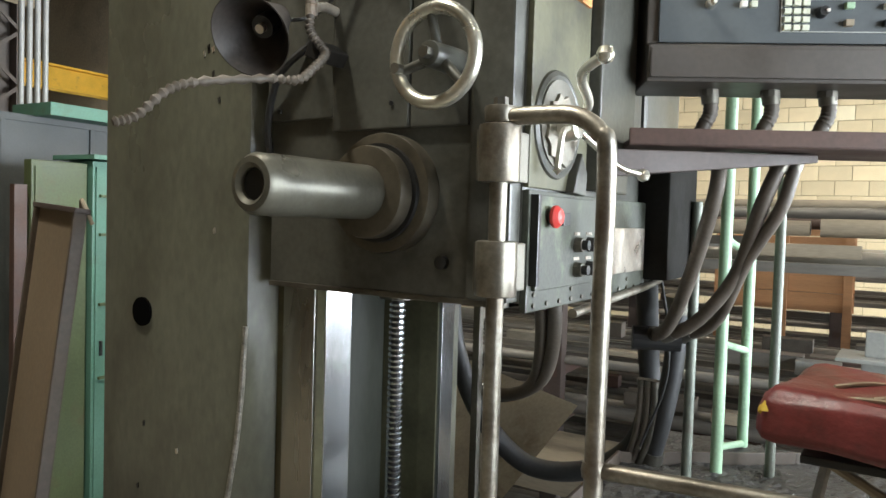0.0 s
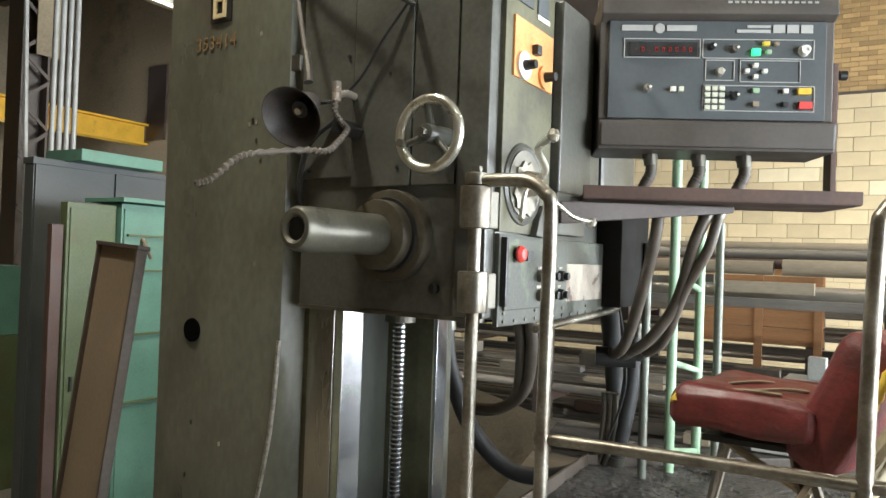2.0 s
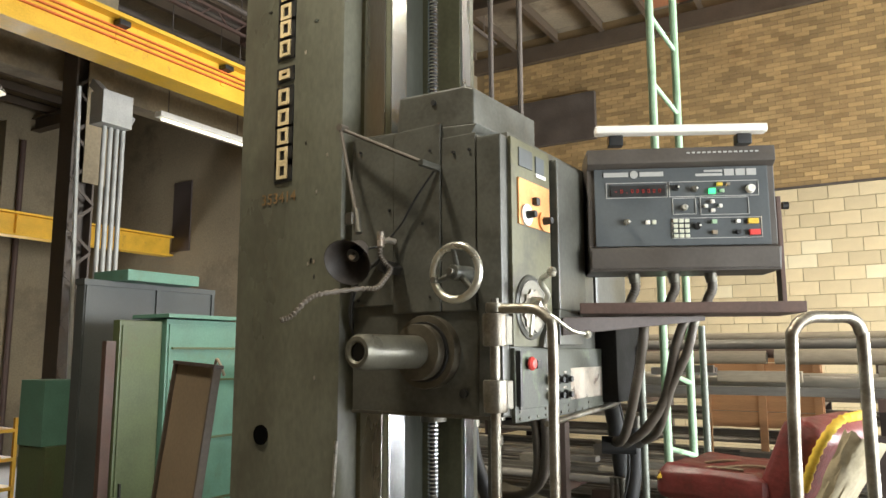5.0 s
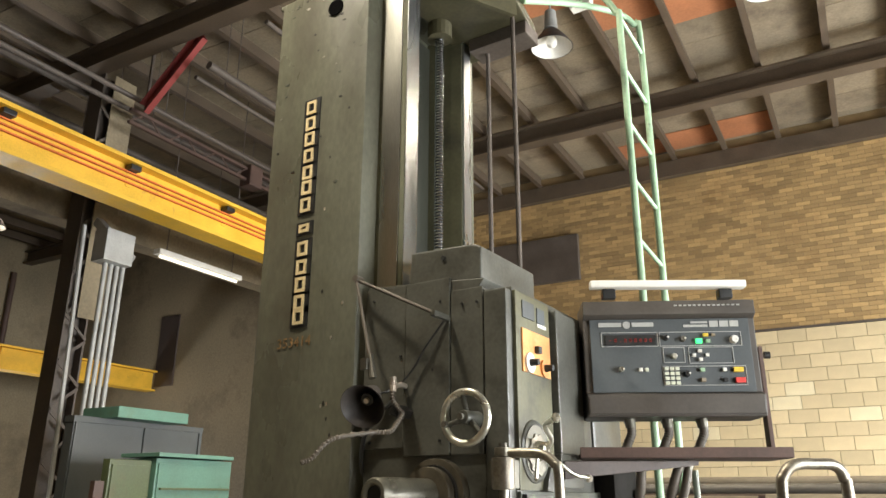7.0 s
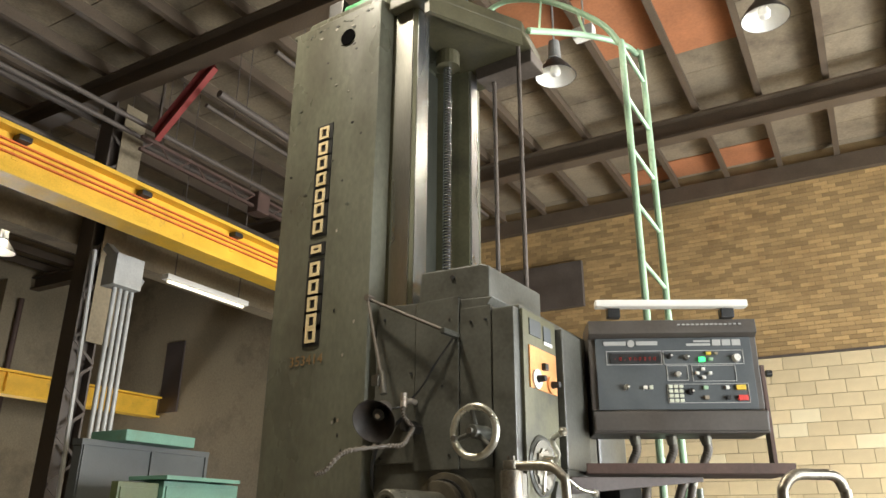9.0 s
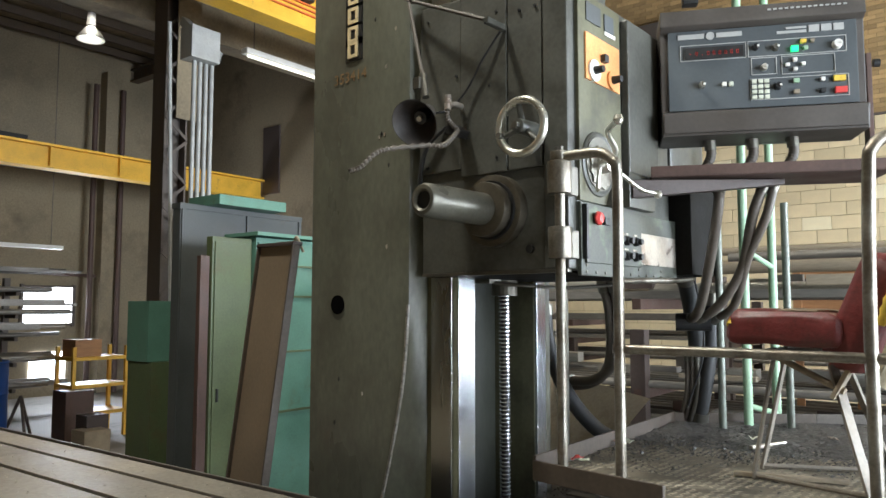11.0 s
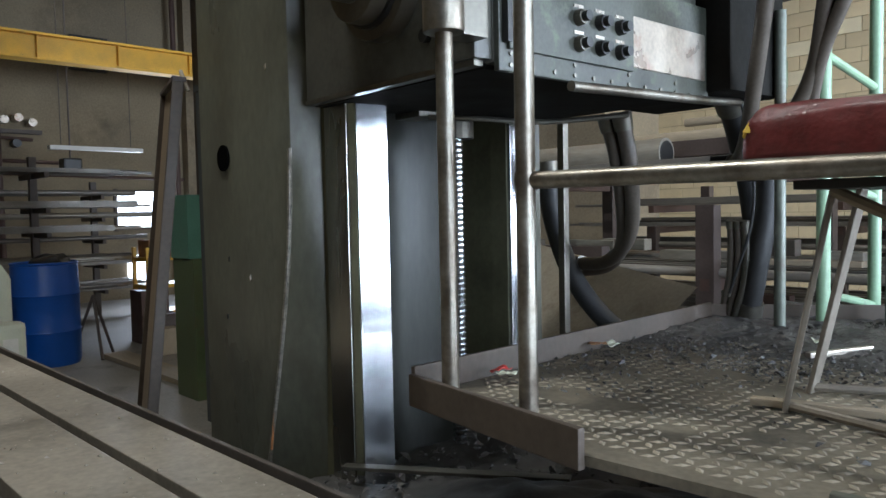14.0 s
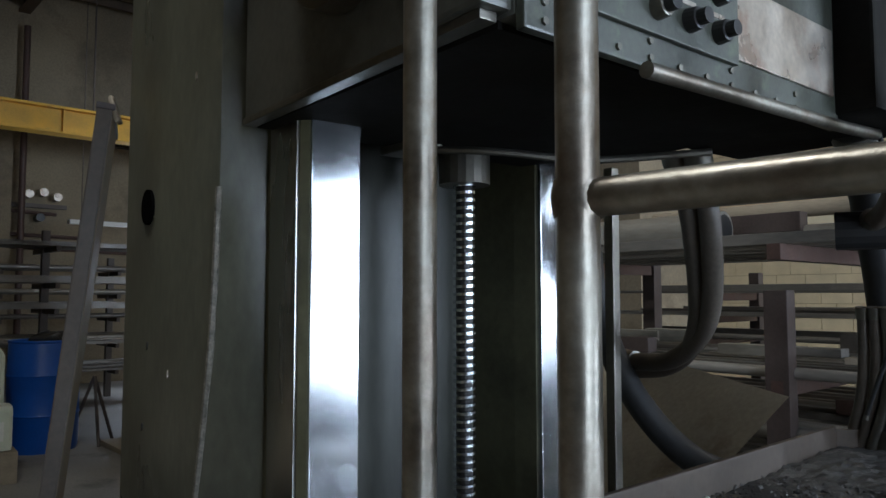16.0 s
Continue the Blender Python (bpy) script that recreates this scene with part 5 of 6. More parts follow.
part("plank", box((-1.2, 1.95, 0.95), (1.6, 2.58, 1.06), 0.006), OLDWOOD, ledge)

# ---- left: leaning board, cabinets ----
brd = thing("leaning_board", "brown board in a dark frame leaning on the column", "board")
TL, TR, DOWN = Vector((-1.60, 0.045, 2.205)), Vector((-1.195, -0.062, 2.19)), Vector((-0.04, -0.10, -1.0)).normalized()
ex = (TR - TL).normalized()
ez = -(DOWN - ex * DOWN.dot(ex)).normalized()
ey = ez.cross(ex)
mid = (TL + TR) / 2 - ez * 1.105
bmat = Matrix(((ex.x, ey.x, ez.x, mid.x), (ex.y, ey.y, ez.y, mid.y), (ex.z, ey.z, ez.z, mid.z), (0, 0, 0, 1)))
wide = (TR - TL).length
part("panel", obox(bmat, (wide - 0.04, 0.02, 2.21), 0.003), TAN, brd)
for s_ in (-wide / 2 + 0.012, wide / 2 - 0.012):
    part("edge_strip", obox(bmat @ Matrix.Translation((s_, -0.008, 0)), (0.016, 0.032, 2.21), 0.004), KICK, brd)
part("top_strip", obox(bmat @ Matrix.Translation((0, -0.006, 1.108)), (wide, 0.04, 0.014), 0.003), BROWNBAR, brd)
part("wire_tie", tube([TR + Vector((-0.10, 0.05, -0.01)), TR + Vector((-0.05, 0.02, 0.03)), TR + Vector((-0.02, 0.01, 0.02)), TR + Vector((0.0, 0.02, -0.03))], 0.006, 8), OLDWOOD, brd)
bx_ = thing("black_box", "black drum-shaped bin behind the column", "bin")
part("bin", rod((-1.55, 0.62, 0.0), (-1.55, 0.62, 1.33), 0.24, seg=24, bev=0.02), BLACK, bx_)


def cabinet(name, label, lo, hi, m, door=True):
    o = thing(name, label, "cabinet")
    part("body", hall_box(lo, hi, 0.008), m, o)
    if door:
        dd = part("door", hall_box((hi[0], lo[1] + 0.02, lo[2] + 0.05), (hi[0] + 0.012, hi[1] - 0.02, hi[2] - 0.04), 0.003), m, o)
        part("handle", hall_box((hi[0] + 0.012, lo[1] + 0.05, (lo[2] + hi[2]) / 2 - 0.05), (hi[0] + 0.03, lo[1] + 0.065, (lo[2] + hi[2]) / 2 + 0.05), 0.002), BLACK, dd)
    return o


cabinet("electrical_cabinet", "faded green steel electrical cabinet", (-4.03, 1.54, 0), (-3.95, 1.92, 2.50), CABGREEN)
cabinet("electrical_cabinet", "pale turquoise steel electrical cabinet with flanged top", (-4.4, 1.94, 0), (-3.92, 2.75, 2.52), TURQ)
o_ = thing("cabinet_flange", "turquoise sheet flange on a cabinet", "sheet")
part("flange", hall_box((-4.3, 1.9, 2.53), (-3.85, 2.70, 2.56), 0.003), TURQ, o_)
for z_ in (1.05, 1.55, 2.02, 2.28):
    o_ = thing("cabinet_shelf_edge", "thin grey-green shelf edge across the turquoise cabinet", "shelf", "shelf edges")
    part("edge", hall_box((-3.908, 1.98, z_), (-3.885, 2.72, z_ + 0.018), 0.003), CABGREEN, o_)
gp_ = cabinet("grey_panel", "blue-grey steel partition panel", (-5.15, 1.94, 0), (-5.03, 3.4, 2.90), PGREY, False)
part("top_edge", hall_box((-5.16, 1.93, 2.85), (-5.02, 3.41, 2.905), 0.004), PGREY, gp_)
for y_ in (1.95, 2.68, 3.36):
    part("stiffener", hall_box((-5.03, y_, 0.02), (-5.012, y_ + 0.035, 2.85), 0.003), PGREY, gp_)
o_ = thing("cyan_tray", "cyan painted sheet tray on the grey panel", "tray")
part("tray", hall_box((-5.3, 2.2, 2.90), (-4.8, 3.0, 3.0), 0.01), TURQ, o_)
o_ = thing("rusty_channel", "red-brown steel channel standing on end", "channel")
part("web", hall_box((-3.95, 1.43, 0), (-3.94, 1.51, 2.34), 0.002), RUST, o_)
for y_ in (1.43, 1.50):
    part("flange", hall_box((-3.99, y_, 0), (-3.951, y_ + 0.01, 2.34), 0.002), RUST, o_)

# columns, conduits, crane
stc = thing("steel_column", "dark riveted steel building column", "column")
part("web", hall_box((-6.98, 2.86, 0), (-6.95, 3.14, 7.4)), SSTEEL, stc)
for yy in (2.86, 3.14):
    part("flange", hall_box((-7.1, yy - 0.012, 0), (-6.83, yy + 0.012, 7.4)), SSTEEL, stc)
for i in range(26):
    part("lacing", obox(TURN @ Matrix.Translation((-6.82, 3.0, 0.3 + i * 0.27)) @ pose(0, 0, 0, 40 if i % 2 else -40), (0.01, 0.38, 0.035)), SSTEEL, stc)
part("cover_plate", hall_box((-6.815, 2.98, 4.2), (-6.80, 3.30, 7.4), 0.003), PLASTER, stc, "dusty tan cover plate")
part("bracket", obox(TURN @ Matrix.Translation((-6.3, 2.95, 5.05)) @ pose(0, 0, 0, 0, 40, 0), (0.9, 0.09, 0.10), 0.004), GALV, stc)
cd = thing("conduit_run", "bundle of grey vertical conduits", "conduits")
for k_ in range(4):
    part("conduit", rod(turned((-6.03, 2.70 + 0.075 * k_, 2.5)), turned((-6.03, 2.70 + 0.075 * k_, 4.75 + 0.3 * (k_ % 2))), 0.026, seg=10), GALV, cd, smooth=True)
part("junction_box", hall_box((-6.12, 2.58, 4.66), (-5.9, 2.94, 5.02), 0.008), GALV, cd)
part("conduit_riser", rod(turned((-6.02, 2.5, 1.6)), turned((-6.02, 2.38, 5.0)), 0.022, seg=8), GALV, cd)
cr = thing("crane_runway", "yellow crane runway beam with orange conductor bars", "crane beam")
CRX = -5.12
part("web", hall_box((CRX - 0.02, -8.4, 5.02), (CRX + 0.02, 9.9, 5.40)), YELLOW, cr)
part("bottom_flange", hall_box((CRX - 0.14, -8.4, 4.98), (CRX + 0.14, 9.9, 5.02), 0.004), YELLOW, cr)
part("top_flange", hall_box((CRX - 0.14, -8.4, 5.40), (CRX + 0.14, 9.9, 5.44), 0.004), YELLOW, cr)
for k_ in range(3):
    part("conductor_bar", hall_box((CRX + 0.03, -8.4, 5.20 + 0.055 * k_), (CRX + 0.06, 9.9, 5.214 + 0.055 * k_)), ORANGE, cr)
for k_ in range(10):
    part("conductor_clamp", hall_box((CRX + 0.02, -4.4 + 1.3 * k_, 5.33), (CRX + 0.13, -4.28 + 1.3 * k_, 5.385), 0.01), BLACK, cr)
    part("conductor_hanger", hall_box((CRX + 0.02, -4.37 + 1.3 * k_, 5.17), (CRX + 0.028, -4.31 + 1.3 * k_, 5.33)), YELLOW, cr)
lb = thing("concrete_lintel", "grimy horizontal girder along the side bay", "girder")
part("beam", hall_box((-7.5, -6.0, 5.45), (-7.2, 8.4, 5.95), 0.01), PLASTER, lb)
fxl = thing("tube_light", "white fluorescent tube fixture on the side girder", "lamp")
part("fixture", hall_box((-6.6, 3.75, 5.15), (-6.48, 5.2, 5.22), 0.006), WHITE, fxl)
for y_ in (3.9, 5.05):
    part("hanger", rod(turned((-6.54, y_, 5.2)), turned((-6.54, y_, 7.985)), 0.008, seg=6), SSTEEL, fxl)
part("tube", rod(turned((-6.54, 3.8, 5.13)), turned((-6.54, 5.15, 5.13)), 0.018, seg=10), TUBE, fxl)
y2 = thing("bridge_crane", "yellow crane girder across the far bay", "crane beam")
part("web", hall_box((-12.07, -8.0, 4.34), (-12.03, 8.4, 4.69)), YELLOW, y2)
part("top_flange", hall_box((-12.2, -8.0, 4.69), (-11.9, 8.4, 4.73), 0.006), YELLOW, y2)
part("bottom_flange", hall_box((-12.2, -8.0, 4.30), (-11.9, 8.4, 4.34), 0.006), YELLOW, y2)
for k_ in range(12):
    part("stiffener", hall_box((-12.03, -7.4 + 1.25 * k_, 4.34), (-11.95, -7.38 + 1.25 * k_, 4.69)), YELLOW, y2)
rb = thing("red_bracket", "dull red steel channel bracing the roof column", "bracket")
RA, RB = Vector((-5.36, 2.62, 7.44)), Vector((-6.32, 2.62, 6.74))
rmat = Matrix.Translation((RA + RB) / 2) @ (RA - RB).to_track_quat("X", "Z").to_matrix().to_4x4()
part("web", obox(rmat, ((RA - RB).length, 0.012, 0.20), 0.003), REDST, rb)
for z_ in (-0.094, 0.094):
    part("flange", obox(rmat @ Matrix.Translation((0, -0.035, z_)), ((RA - RB).length, 0.07, 0.012), 0.003), REDST, rb)
for k_, (z_, x_, y0_, r_, m_) in enumerate(((6.9, -6.28, -8.3, 0.032, SSTEEL), (6.86, -6.52, -8.3, 0.032, SSTEEL), (7.1, -8.0, -8.3, 0.05, SSTEEL), (6.6, -9.2, -8.3, 0.05, SSTEEL), (7.2, -10.5, -8.3, 0.05, SSTEEL), (7.0, -5.05, 2.95, 0.05, SSTEEL), (6.9, -5.25, 2.95, 0.028, SSTEEL), (7.25, -7.3, -8.3, 0.04, SSTEEL), (7.3, -4.2, 2.95, 0.03, SSTEEL))):
    pr = thing("overhead_pipe", "dusty overhead pipe run below the roof", "pipe", "overhead pipes")
    part("pipe", rod(turned((x_, y0_, z_)), turned((x_, 8.4, z_)), r_, seg=10), m_, pr, smooth=True)
    for y_ in (-5.0, -1.0, 3.4, 6.0, 8.0):
        if y_ > y0_:
            part("hanger", rod(turned((x_, y_, z_)), turned((x_, y_, 7.97)), 0.007, seg=6), SSTEEL, pr)
lr = thing("lattice_rail", "rusty lattice hoist rail hung below the roof", "rail")
for z_ in (6.55, 6.72):
    part("chord", hall_box((-6.32, 2.9, z_), (-6.27, 8.3, z_ + 0.04), 0.003), RUST, lr)
for k_ in range(18):
    part("lacing", obox(TURN @ Matrix.Translation((-6.295, 3.0 + 0.3 * k_, 6.655)) @ pose(0, 0, 0, 50 if k_ % 2 else -50), (0.012, 0.02, 0.27)), RUST, lr)
for y_ in (3.1, 5.6, 8.1):
    part("hanger", hall_box((-6.31, y_, 6.76), (-6.28, y_ + 0.03, 7.97)), SSTEEL, lr)
part("trolley", hall_box((-6.40, 4.9, 6.48), (-6.20, 5.15, 6.8), 0.02), RUST, lr)


def high_bay(p, lit=True):
    o = thing("high_bay_lamp", "white bell-shaped high-bay lamp hanging from the roof", "lamp", "high-bay lamps")
    part("shade", lathe([(0.05, 0.2), (0.09, 0.16), (0.17, 0.06), (0.23, -0.03), (0.22, -0.03), (0.16, 0.05), (0.07, 0.14), (0.0, 0.16)], Matrix.Translation(p), 28), LAMPSHADE, o, "dark outer shade", smooth=True)
    part("reflector", lathe([(0.218, -0.034), (0.158, 0.044), (0.07, 0.13), (0.0, 0.15)], Matrix.Translation(p), 28), WHITE, o, "white inner reflector", smooth=True)
    part("ballast", rod(Vector(p) + Vector((0, 0, 0.2)), Vector(p) + Vector((0, 0, 0.42)), 0.075, 0.06, 16), GALV, o)
    part("stem", rod(Vector(p) + Vector((0, 0, 0.42)), (p[0], p[1], 7.985), 0.012, seg=8), GALV, o)
    part("bulb", lathe([(0.0, -0.03), (0.05, -0.01), (0.06, 0.05), (0.03, 0.12), (0.0, 0.13)], Matrix.Translation(p), 14), BULB if lit else WHITE, o, smooth=True)
    return o


high_bay((-1.62, 4.25, 6.88), False)
high_bay((0.52, 4.45, 6.88), False)
for p_ in ((0.86, 4.55, 7.55), (-1.35, 4.5, 7.4)):
    o_ = thing("battery_lamp_box", "small white fixture box fastened below the roof", "fixture", "fixture boxes")
    part("box", box((p_[0] - 0.12, p_[1] - 0.06, p_[2]), (p_[0] + 0.12, p_[1] + 0.06, p_[2] + 0.14), 0.012), WHITE, o_)
    part("stem", rod((p_[0], p_[1], p_[2] + 0.14), (p_[0], p_[1], 7.96), 0.012, seg=8), GALV, o_)
high_bay((-11.0, 3.2, 6.35))

# far wall: dark opening, window, pilasters
dk = thing("wall_vent", "dark square louvre opening in the brick wall", "vent")
part("opening", hall_box((-4.9, NY - 0.12, 5.9), (-3.05, NY - 0.02, 6.75), 0.01), SSTEEL, dk)
wd = tagged(new("window_1"), "bright daylight window in the far wall", "window", kind="structure")
part("pane", hall_box((-15.69, 5.05, 1.58), (-15.66, 6.12, 2.36)), SKYGLOW, wd)
for yy in (5.0, 6.1):
    part("window_frame", hall_box((-15.7, yy, 1.5), (-15.62, yy + 0.06, 2.42)), SSTEEL, wd)
for zz_ in (1.52, 1.80, 2.36):
    part("window_frame", hall_box((-15.7, 5.0, zz_), (-15.62, 6.16, zz_ + 0.04)), SSTEEL, wd)
wd2 = tagged(new("window_2"), "bright doorway daylight in the far wall", "window", kind="structure")
part("pane", hall_box((-15.69, 5.25, 0.35), (-15.66, 6.0, 0.95)), SKYGLOW, wd2)
for yy in (-2.0, 2.2, 6.6):
    tagged(part("pilaster", hall_box((-15.7, yy, 0), (-15.4, yy + 0.4, 7.4)), PLASTER), "grimy wall pilaster", "pilaster", "pilasters", "structure")
for yy in (2.75, 6.3, 6.95):
    o_ = thing("wall_pipe", "rusty vertical wall pipe", "pipe", "wall pipes")
    part("pipe", rod(turned((-15.3, yy, 0)), turned((-15.3, yy, 7.0)), 0.06, seg=10), RUST, o_, smooth=True)
o_ = thing("square_vent", "dark square fan opening high on the far wall", "vent")
part("opening", hall_box((-15.69, 4.2, 4.9), (-15.5, 4.95, 5.6), 0.01), BLACK, o_)

for z_, y0_, y1_ in ((3.05, -2.0, 4.2), (3.5, 0.5, 3.4), (2.75, 1.0, 6.5)):
    o_ = thing("wall_pipe", "rusty horizontal pipe along the far wall", "pipe", "wall pipes")
    part("pipe", rod(turned((-15.45, y0_, z_)), turned((-15.45, y1_, z_ - 0.12)), 0.035, seg=8), RUST, o_, smooth=True)
gm = thing("pipe_gauges", "cluster of dark gauges and valves on the far wall", "gauges")
for y_, z_ in ((2.9, 3.75), (3.15, 3.8), (3.4, 3.72), (3.1, 3.3)):
    part("gauge", rod(turned((-15.6, y_, z_)), turned((-15.35, y_, z_)), 0.08, seg=16), BAREPLATE if z_ > 3.7 else BLACK, gm)
part("manifold", hall_box((-15.6, 2.6, 3.5), (-15.5, 3.6, 3.58)), SSTEEL, gm)
hst = thing("chain_hoist", "dark chain hoist hanging near the far wall", "hoist")
part("body", hall_box((-13.2, 3.2, 2.6), (-12.9, 3.5, 2.85), 0.03), BLACK, hst)
part("chain", rod(turned((-13.05, 3.35, 2.85)), turned((-13.05, 3.35, 7.985)), 0.015, seg=6), SSTEEL, hst)
tl2 = thing("tube_light", "white fluorescent tube fixture over the far bay", "lamp")
part("fixture", hall_box((-13.1, 3.0, 3.0), (-12.95, 4.6, 3.07), 0.005), WHITE, tl2)
for y_ in (3.2, 4.4):
    part("hanger", rod(turned((-13.02, y_, 3.05)), turned((-13.02, y_, 7.985)), 0.008, seg=6), SSTEEL, tl2)

# bar racks at the left and at the back
def rack(name, label, x0, x1, y0, y1, levels, posts, seed, along="y"):
    r = random.Random(seed)
    o = thing(name, label, "storage rack")
    for p_ in posts:
        if along == "y":
            part("upright", hall_box((x0 + 0.2, p_ - 0.05, 0), (x0 + 0.3, p_ + 0.05, levels[-1] + 0.25), 0.004), SSTEEL, o)
            for z_ in levels:
                part("arm", hall_box((x0 - 0.35, p_ - 0.03, z_ - 0.07), (x1 + 0.05, p_ + 0.03, z_), 0.004), SSTEEL, o)
        else:
            part("upright", hall_box((p_ - 0.05, y1 - 0.1, 0), (p_ + 0.05, y1, levels[-1] + 0.2), 0.004), BROWNBAR, o)
            part("upright", hall_box((p_ - 0.05, y0, 0), (p_ + 0.05, y0 + 0.08, levels[-1] - 0.2), 0.004), BROWNBAR, o)
            for z_ in levels:
                part("arm", hall_box((p_ - 0.03, y0, z_ - 0.07), (p_ + 0.03, y1, z_), 0.004), RUST, o)
    for z_ in levels:
        u = (x0 if along == "y" else y0) + 0.05
        end = x1 if along == "y" else y1 - 0.12
        while u < end:
            q = r.uniform(0.018, 0.05) if along == "y" else r.choice((0.010, 0.014, 0.018, 0.025, 0.036))
            s0, s1 = r.uniform(-0.5, 0.2), r.uniform(-0.2, 0.5)
            st = thing("stock_bar", "dull steel stock bar lying in a rack", "steel bar", "stock bars")
            if along == "y":
                a_, b_ = (u + q, y0 + s0, z_ + q), (u + q, y1 + s1, z_ + q)
            else:
                a_, b_ = (x0 + s0, u + q, z_ + q), (x1 + s1, u + q, z_ + q)
            if r.random() < 0.5:
                part("bar", rod(turned(a_), turned(b_), q, seg=10), PIPEG if r.random() < 0.5 else STOCK, st, smooth=True)
            else:
                part("bar", hall_box([min(m_, n_) - (q if m_ == n_ else 0) for m_, n_ in zip(a_, b_)], [max(m_, n_) + (q if m_ == n_ else 0) for m_, n_ in zip(a_, b_)], 0.003), STOCK, st)
            u += 2 * q + r.uniform(0.02, 0.13)
    return o


rack("bar_rack", "dark steel cantilever rack full of long bars", -11.3, -10.4, -2.6, 3.2, (0.75, 1.15, 1.6, 1.95, 2.45), (-1.5, 0.6, 2.2), 11)
rack("bar_rack", "dark steel cantilever rack stacked with bar stock", -13.6, -12.9, -1.0, 4.4, (0.5, 0.95, 1.4, 1.8, 2.2), (0.2, 2.0, 3.8), 21)
rack("pipe_rack", "rusty steel rack stacked with pipes and bars", -3.4, 4.2, 2.62, 4.4, (0.45, 0.85, 1.15, 1.42, 1.995), (-2.6, -0.9, 0.95, 2.6), 12, "x")
rack("pipe_rack", "dark steel rack crowded with bars behind the crate", -3.6, 4.4, 5.5, 6.7, (0.9, 1.2, 1.4, 1.6, 1.8), (-2.9, -1.2, 0.4, 2.1, 3.6), 31, "x")
for k_, (yy, zz_, r_, x0_, x1_, m_) in enumerate(((2.78, 2.085, 0.085, -1.2, -4.2, PIPEG), (3.0, 2.055, 0.045, 2.4, -0.95, PIPEG), (3.14, 2.05, 0.038, 1.1, -1.4, OLDWOOD), (3.3, 2.215, 0.05, 3.4, 0.35, OLDWOOD), (3.3, 2.21, 0.042, 0.3, -1.9, OLDWOOD), (3.35, 2.05, 0.04, 3.0, -3.0, STOCK), (3.62, 2.30, 0.035, 4.0, -0.6, STOCK), (3.9, 2.046, 0.05, 4.0, -2.2, PIPEG), (3.45, 2.235, 0.03, 2.0, -1.0, RUST), (3.75, 2.355, 0.028, 1.2, -1.6, OLDWOOD))):
    o_ = thing("loose_pipe", "grey steel pipe lying on the rack", "pipe", "loose pipes")
    a_, b_ = turned((x0_, yy, zz_)), turned((x1_, yy, zz_))
    part("pipe", rod(a_, b_, r_, seg=20), m_, o_, smooth=True)
    d_ = (b_ - a_).normalized()
    part("bore", rod(a_ - d_ * 0.003, a_ + d_ * 0.05, r_ * 0.82, seg=20), BLACK, o_)
rng = random.Random(44)
for k_ in range(120):
    z_ = rng.choice((0.85, 1.15, 1.42, 1.42, 1.995))
    x_, y_ = rng.uniform(-3.0, 3.8), rng.uniform(2.66, 3.6)
    w_, d_, h_ = rng.uniform(0.06, 0.5), rng.uniform(0.05, 0.12), rng.uniform(0.025, 0.10)
    o_ = thing("offcut", "short metal or timber offcut lying in the rack", "offcut", "rack offcuts")
    part("piece", hall_box((x_, y_, z_ + 0.074), (x_ + w_, y_ + d_, z_ + 0.074 + h_), 0.004), rng.choice((OLDWOOD, GALV, STOCK, RUST, PALEPLATE, PIPEG, BROWNBAR, CONDUIT, OLDWOOD)), o_)
crate = thing("timber_crate", "orange timber crate panels behind the rack", "crate")
for k_ in range(5):
    part("board", hall_box((-0.42, 4.75, 1.62 + 0.135 * k_), (0.52, 4.78, 1.75 + 0.135 * k_), 0.003), WOOD, crate)
for x_ in (-0.38, 0.06, 0.48):
    part("batten", hall_box((x_ - 0.03, 4.72, 0.0), (x_ + 0.03, 4.75, 2.3), 0.003), WOOD, crate)
o_ = thing("red_machine", "red painted machine part beyond the rack", "machine")
part("body", hall_box((1.15, 4.9, 1.62), (2.9, 5.4, 2.05), 0.02), REDST, o_)
part("base", hall_box((1.17, 4.92, 0.0), (2.88, 5.38, 1.615), 0.01), PALEPLATE, o_, "pale painted base")
part("window_plate", hall_box((1.5, 4.88, 1.45), (1.9, 4.9, 1.9), 0.01), WHITE, o_)
o_ = thing("angle_plate", "grey steel stand with a square block on a plate", "stand")
part("post", box((0.44, 2.0, 0.0), (0.54, 2.1, 1.72), 0.006), GALV, o_)
part("plate", box((0.36, 1.92, 1.72), (0.62, 2.16, 1.735), 0.003), GALV, o_)
part("block", box((0.45, 2.0, 1.735), (0.52, 2.07, 1.83), 0.004), GALV, o_)
pt = thing("perforated_fixture", "grey perforated steel fixture table with posts", "fixture table")
part("top", obox(pose(1.5, 2.2, 1.40, 0, 0, 10), (1.2, 0.78, 0.03), 0.004), PALEPLATE, pt)
for i in range(6):
    for j in range(4):
        q_ = pose(1.5, 2.2, 1.417, 0, 0, 10) @ Vector((-0.5 + 0.2 * i, -0.3 + 0.2 * j, 0))
        part("hole", rod(q_, q_ + Vector((0, 0, 0.003)), 0.045, seg=14), BLACK, pt)
for i in range(5):
    q_ = pose(1.5, 2.2, 1.415, 0, 0, 10) @ Vector((-0.5 + 0.22 * i, 0.3 - 0.13 * (i % 3), 0))
    part("stud", rod(q_, q_ + Vector((0, 0, 0.16)), 0.032, seg=14), GALV, pt, smooth=True)
for sx_, sy_ in ((-0.5, -0.33), (0.5, -0.33), (-0.5, 0.33), (0.5, 0.33)):
    q_ = pose(1.5, 2.2, 0, 0, 0, 10) @ Vector((sx_, sy_, 0))
    part("leg", rod(q_, q_ + Vector((0, 0, 1.39)), 0.03, seg=8), SSTEEL, pt)

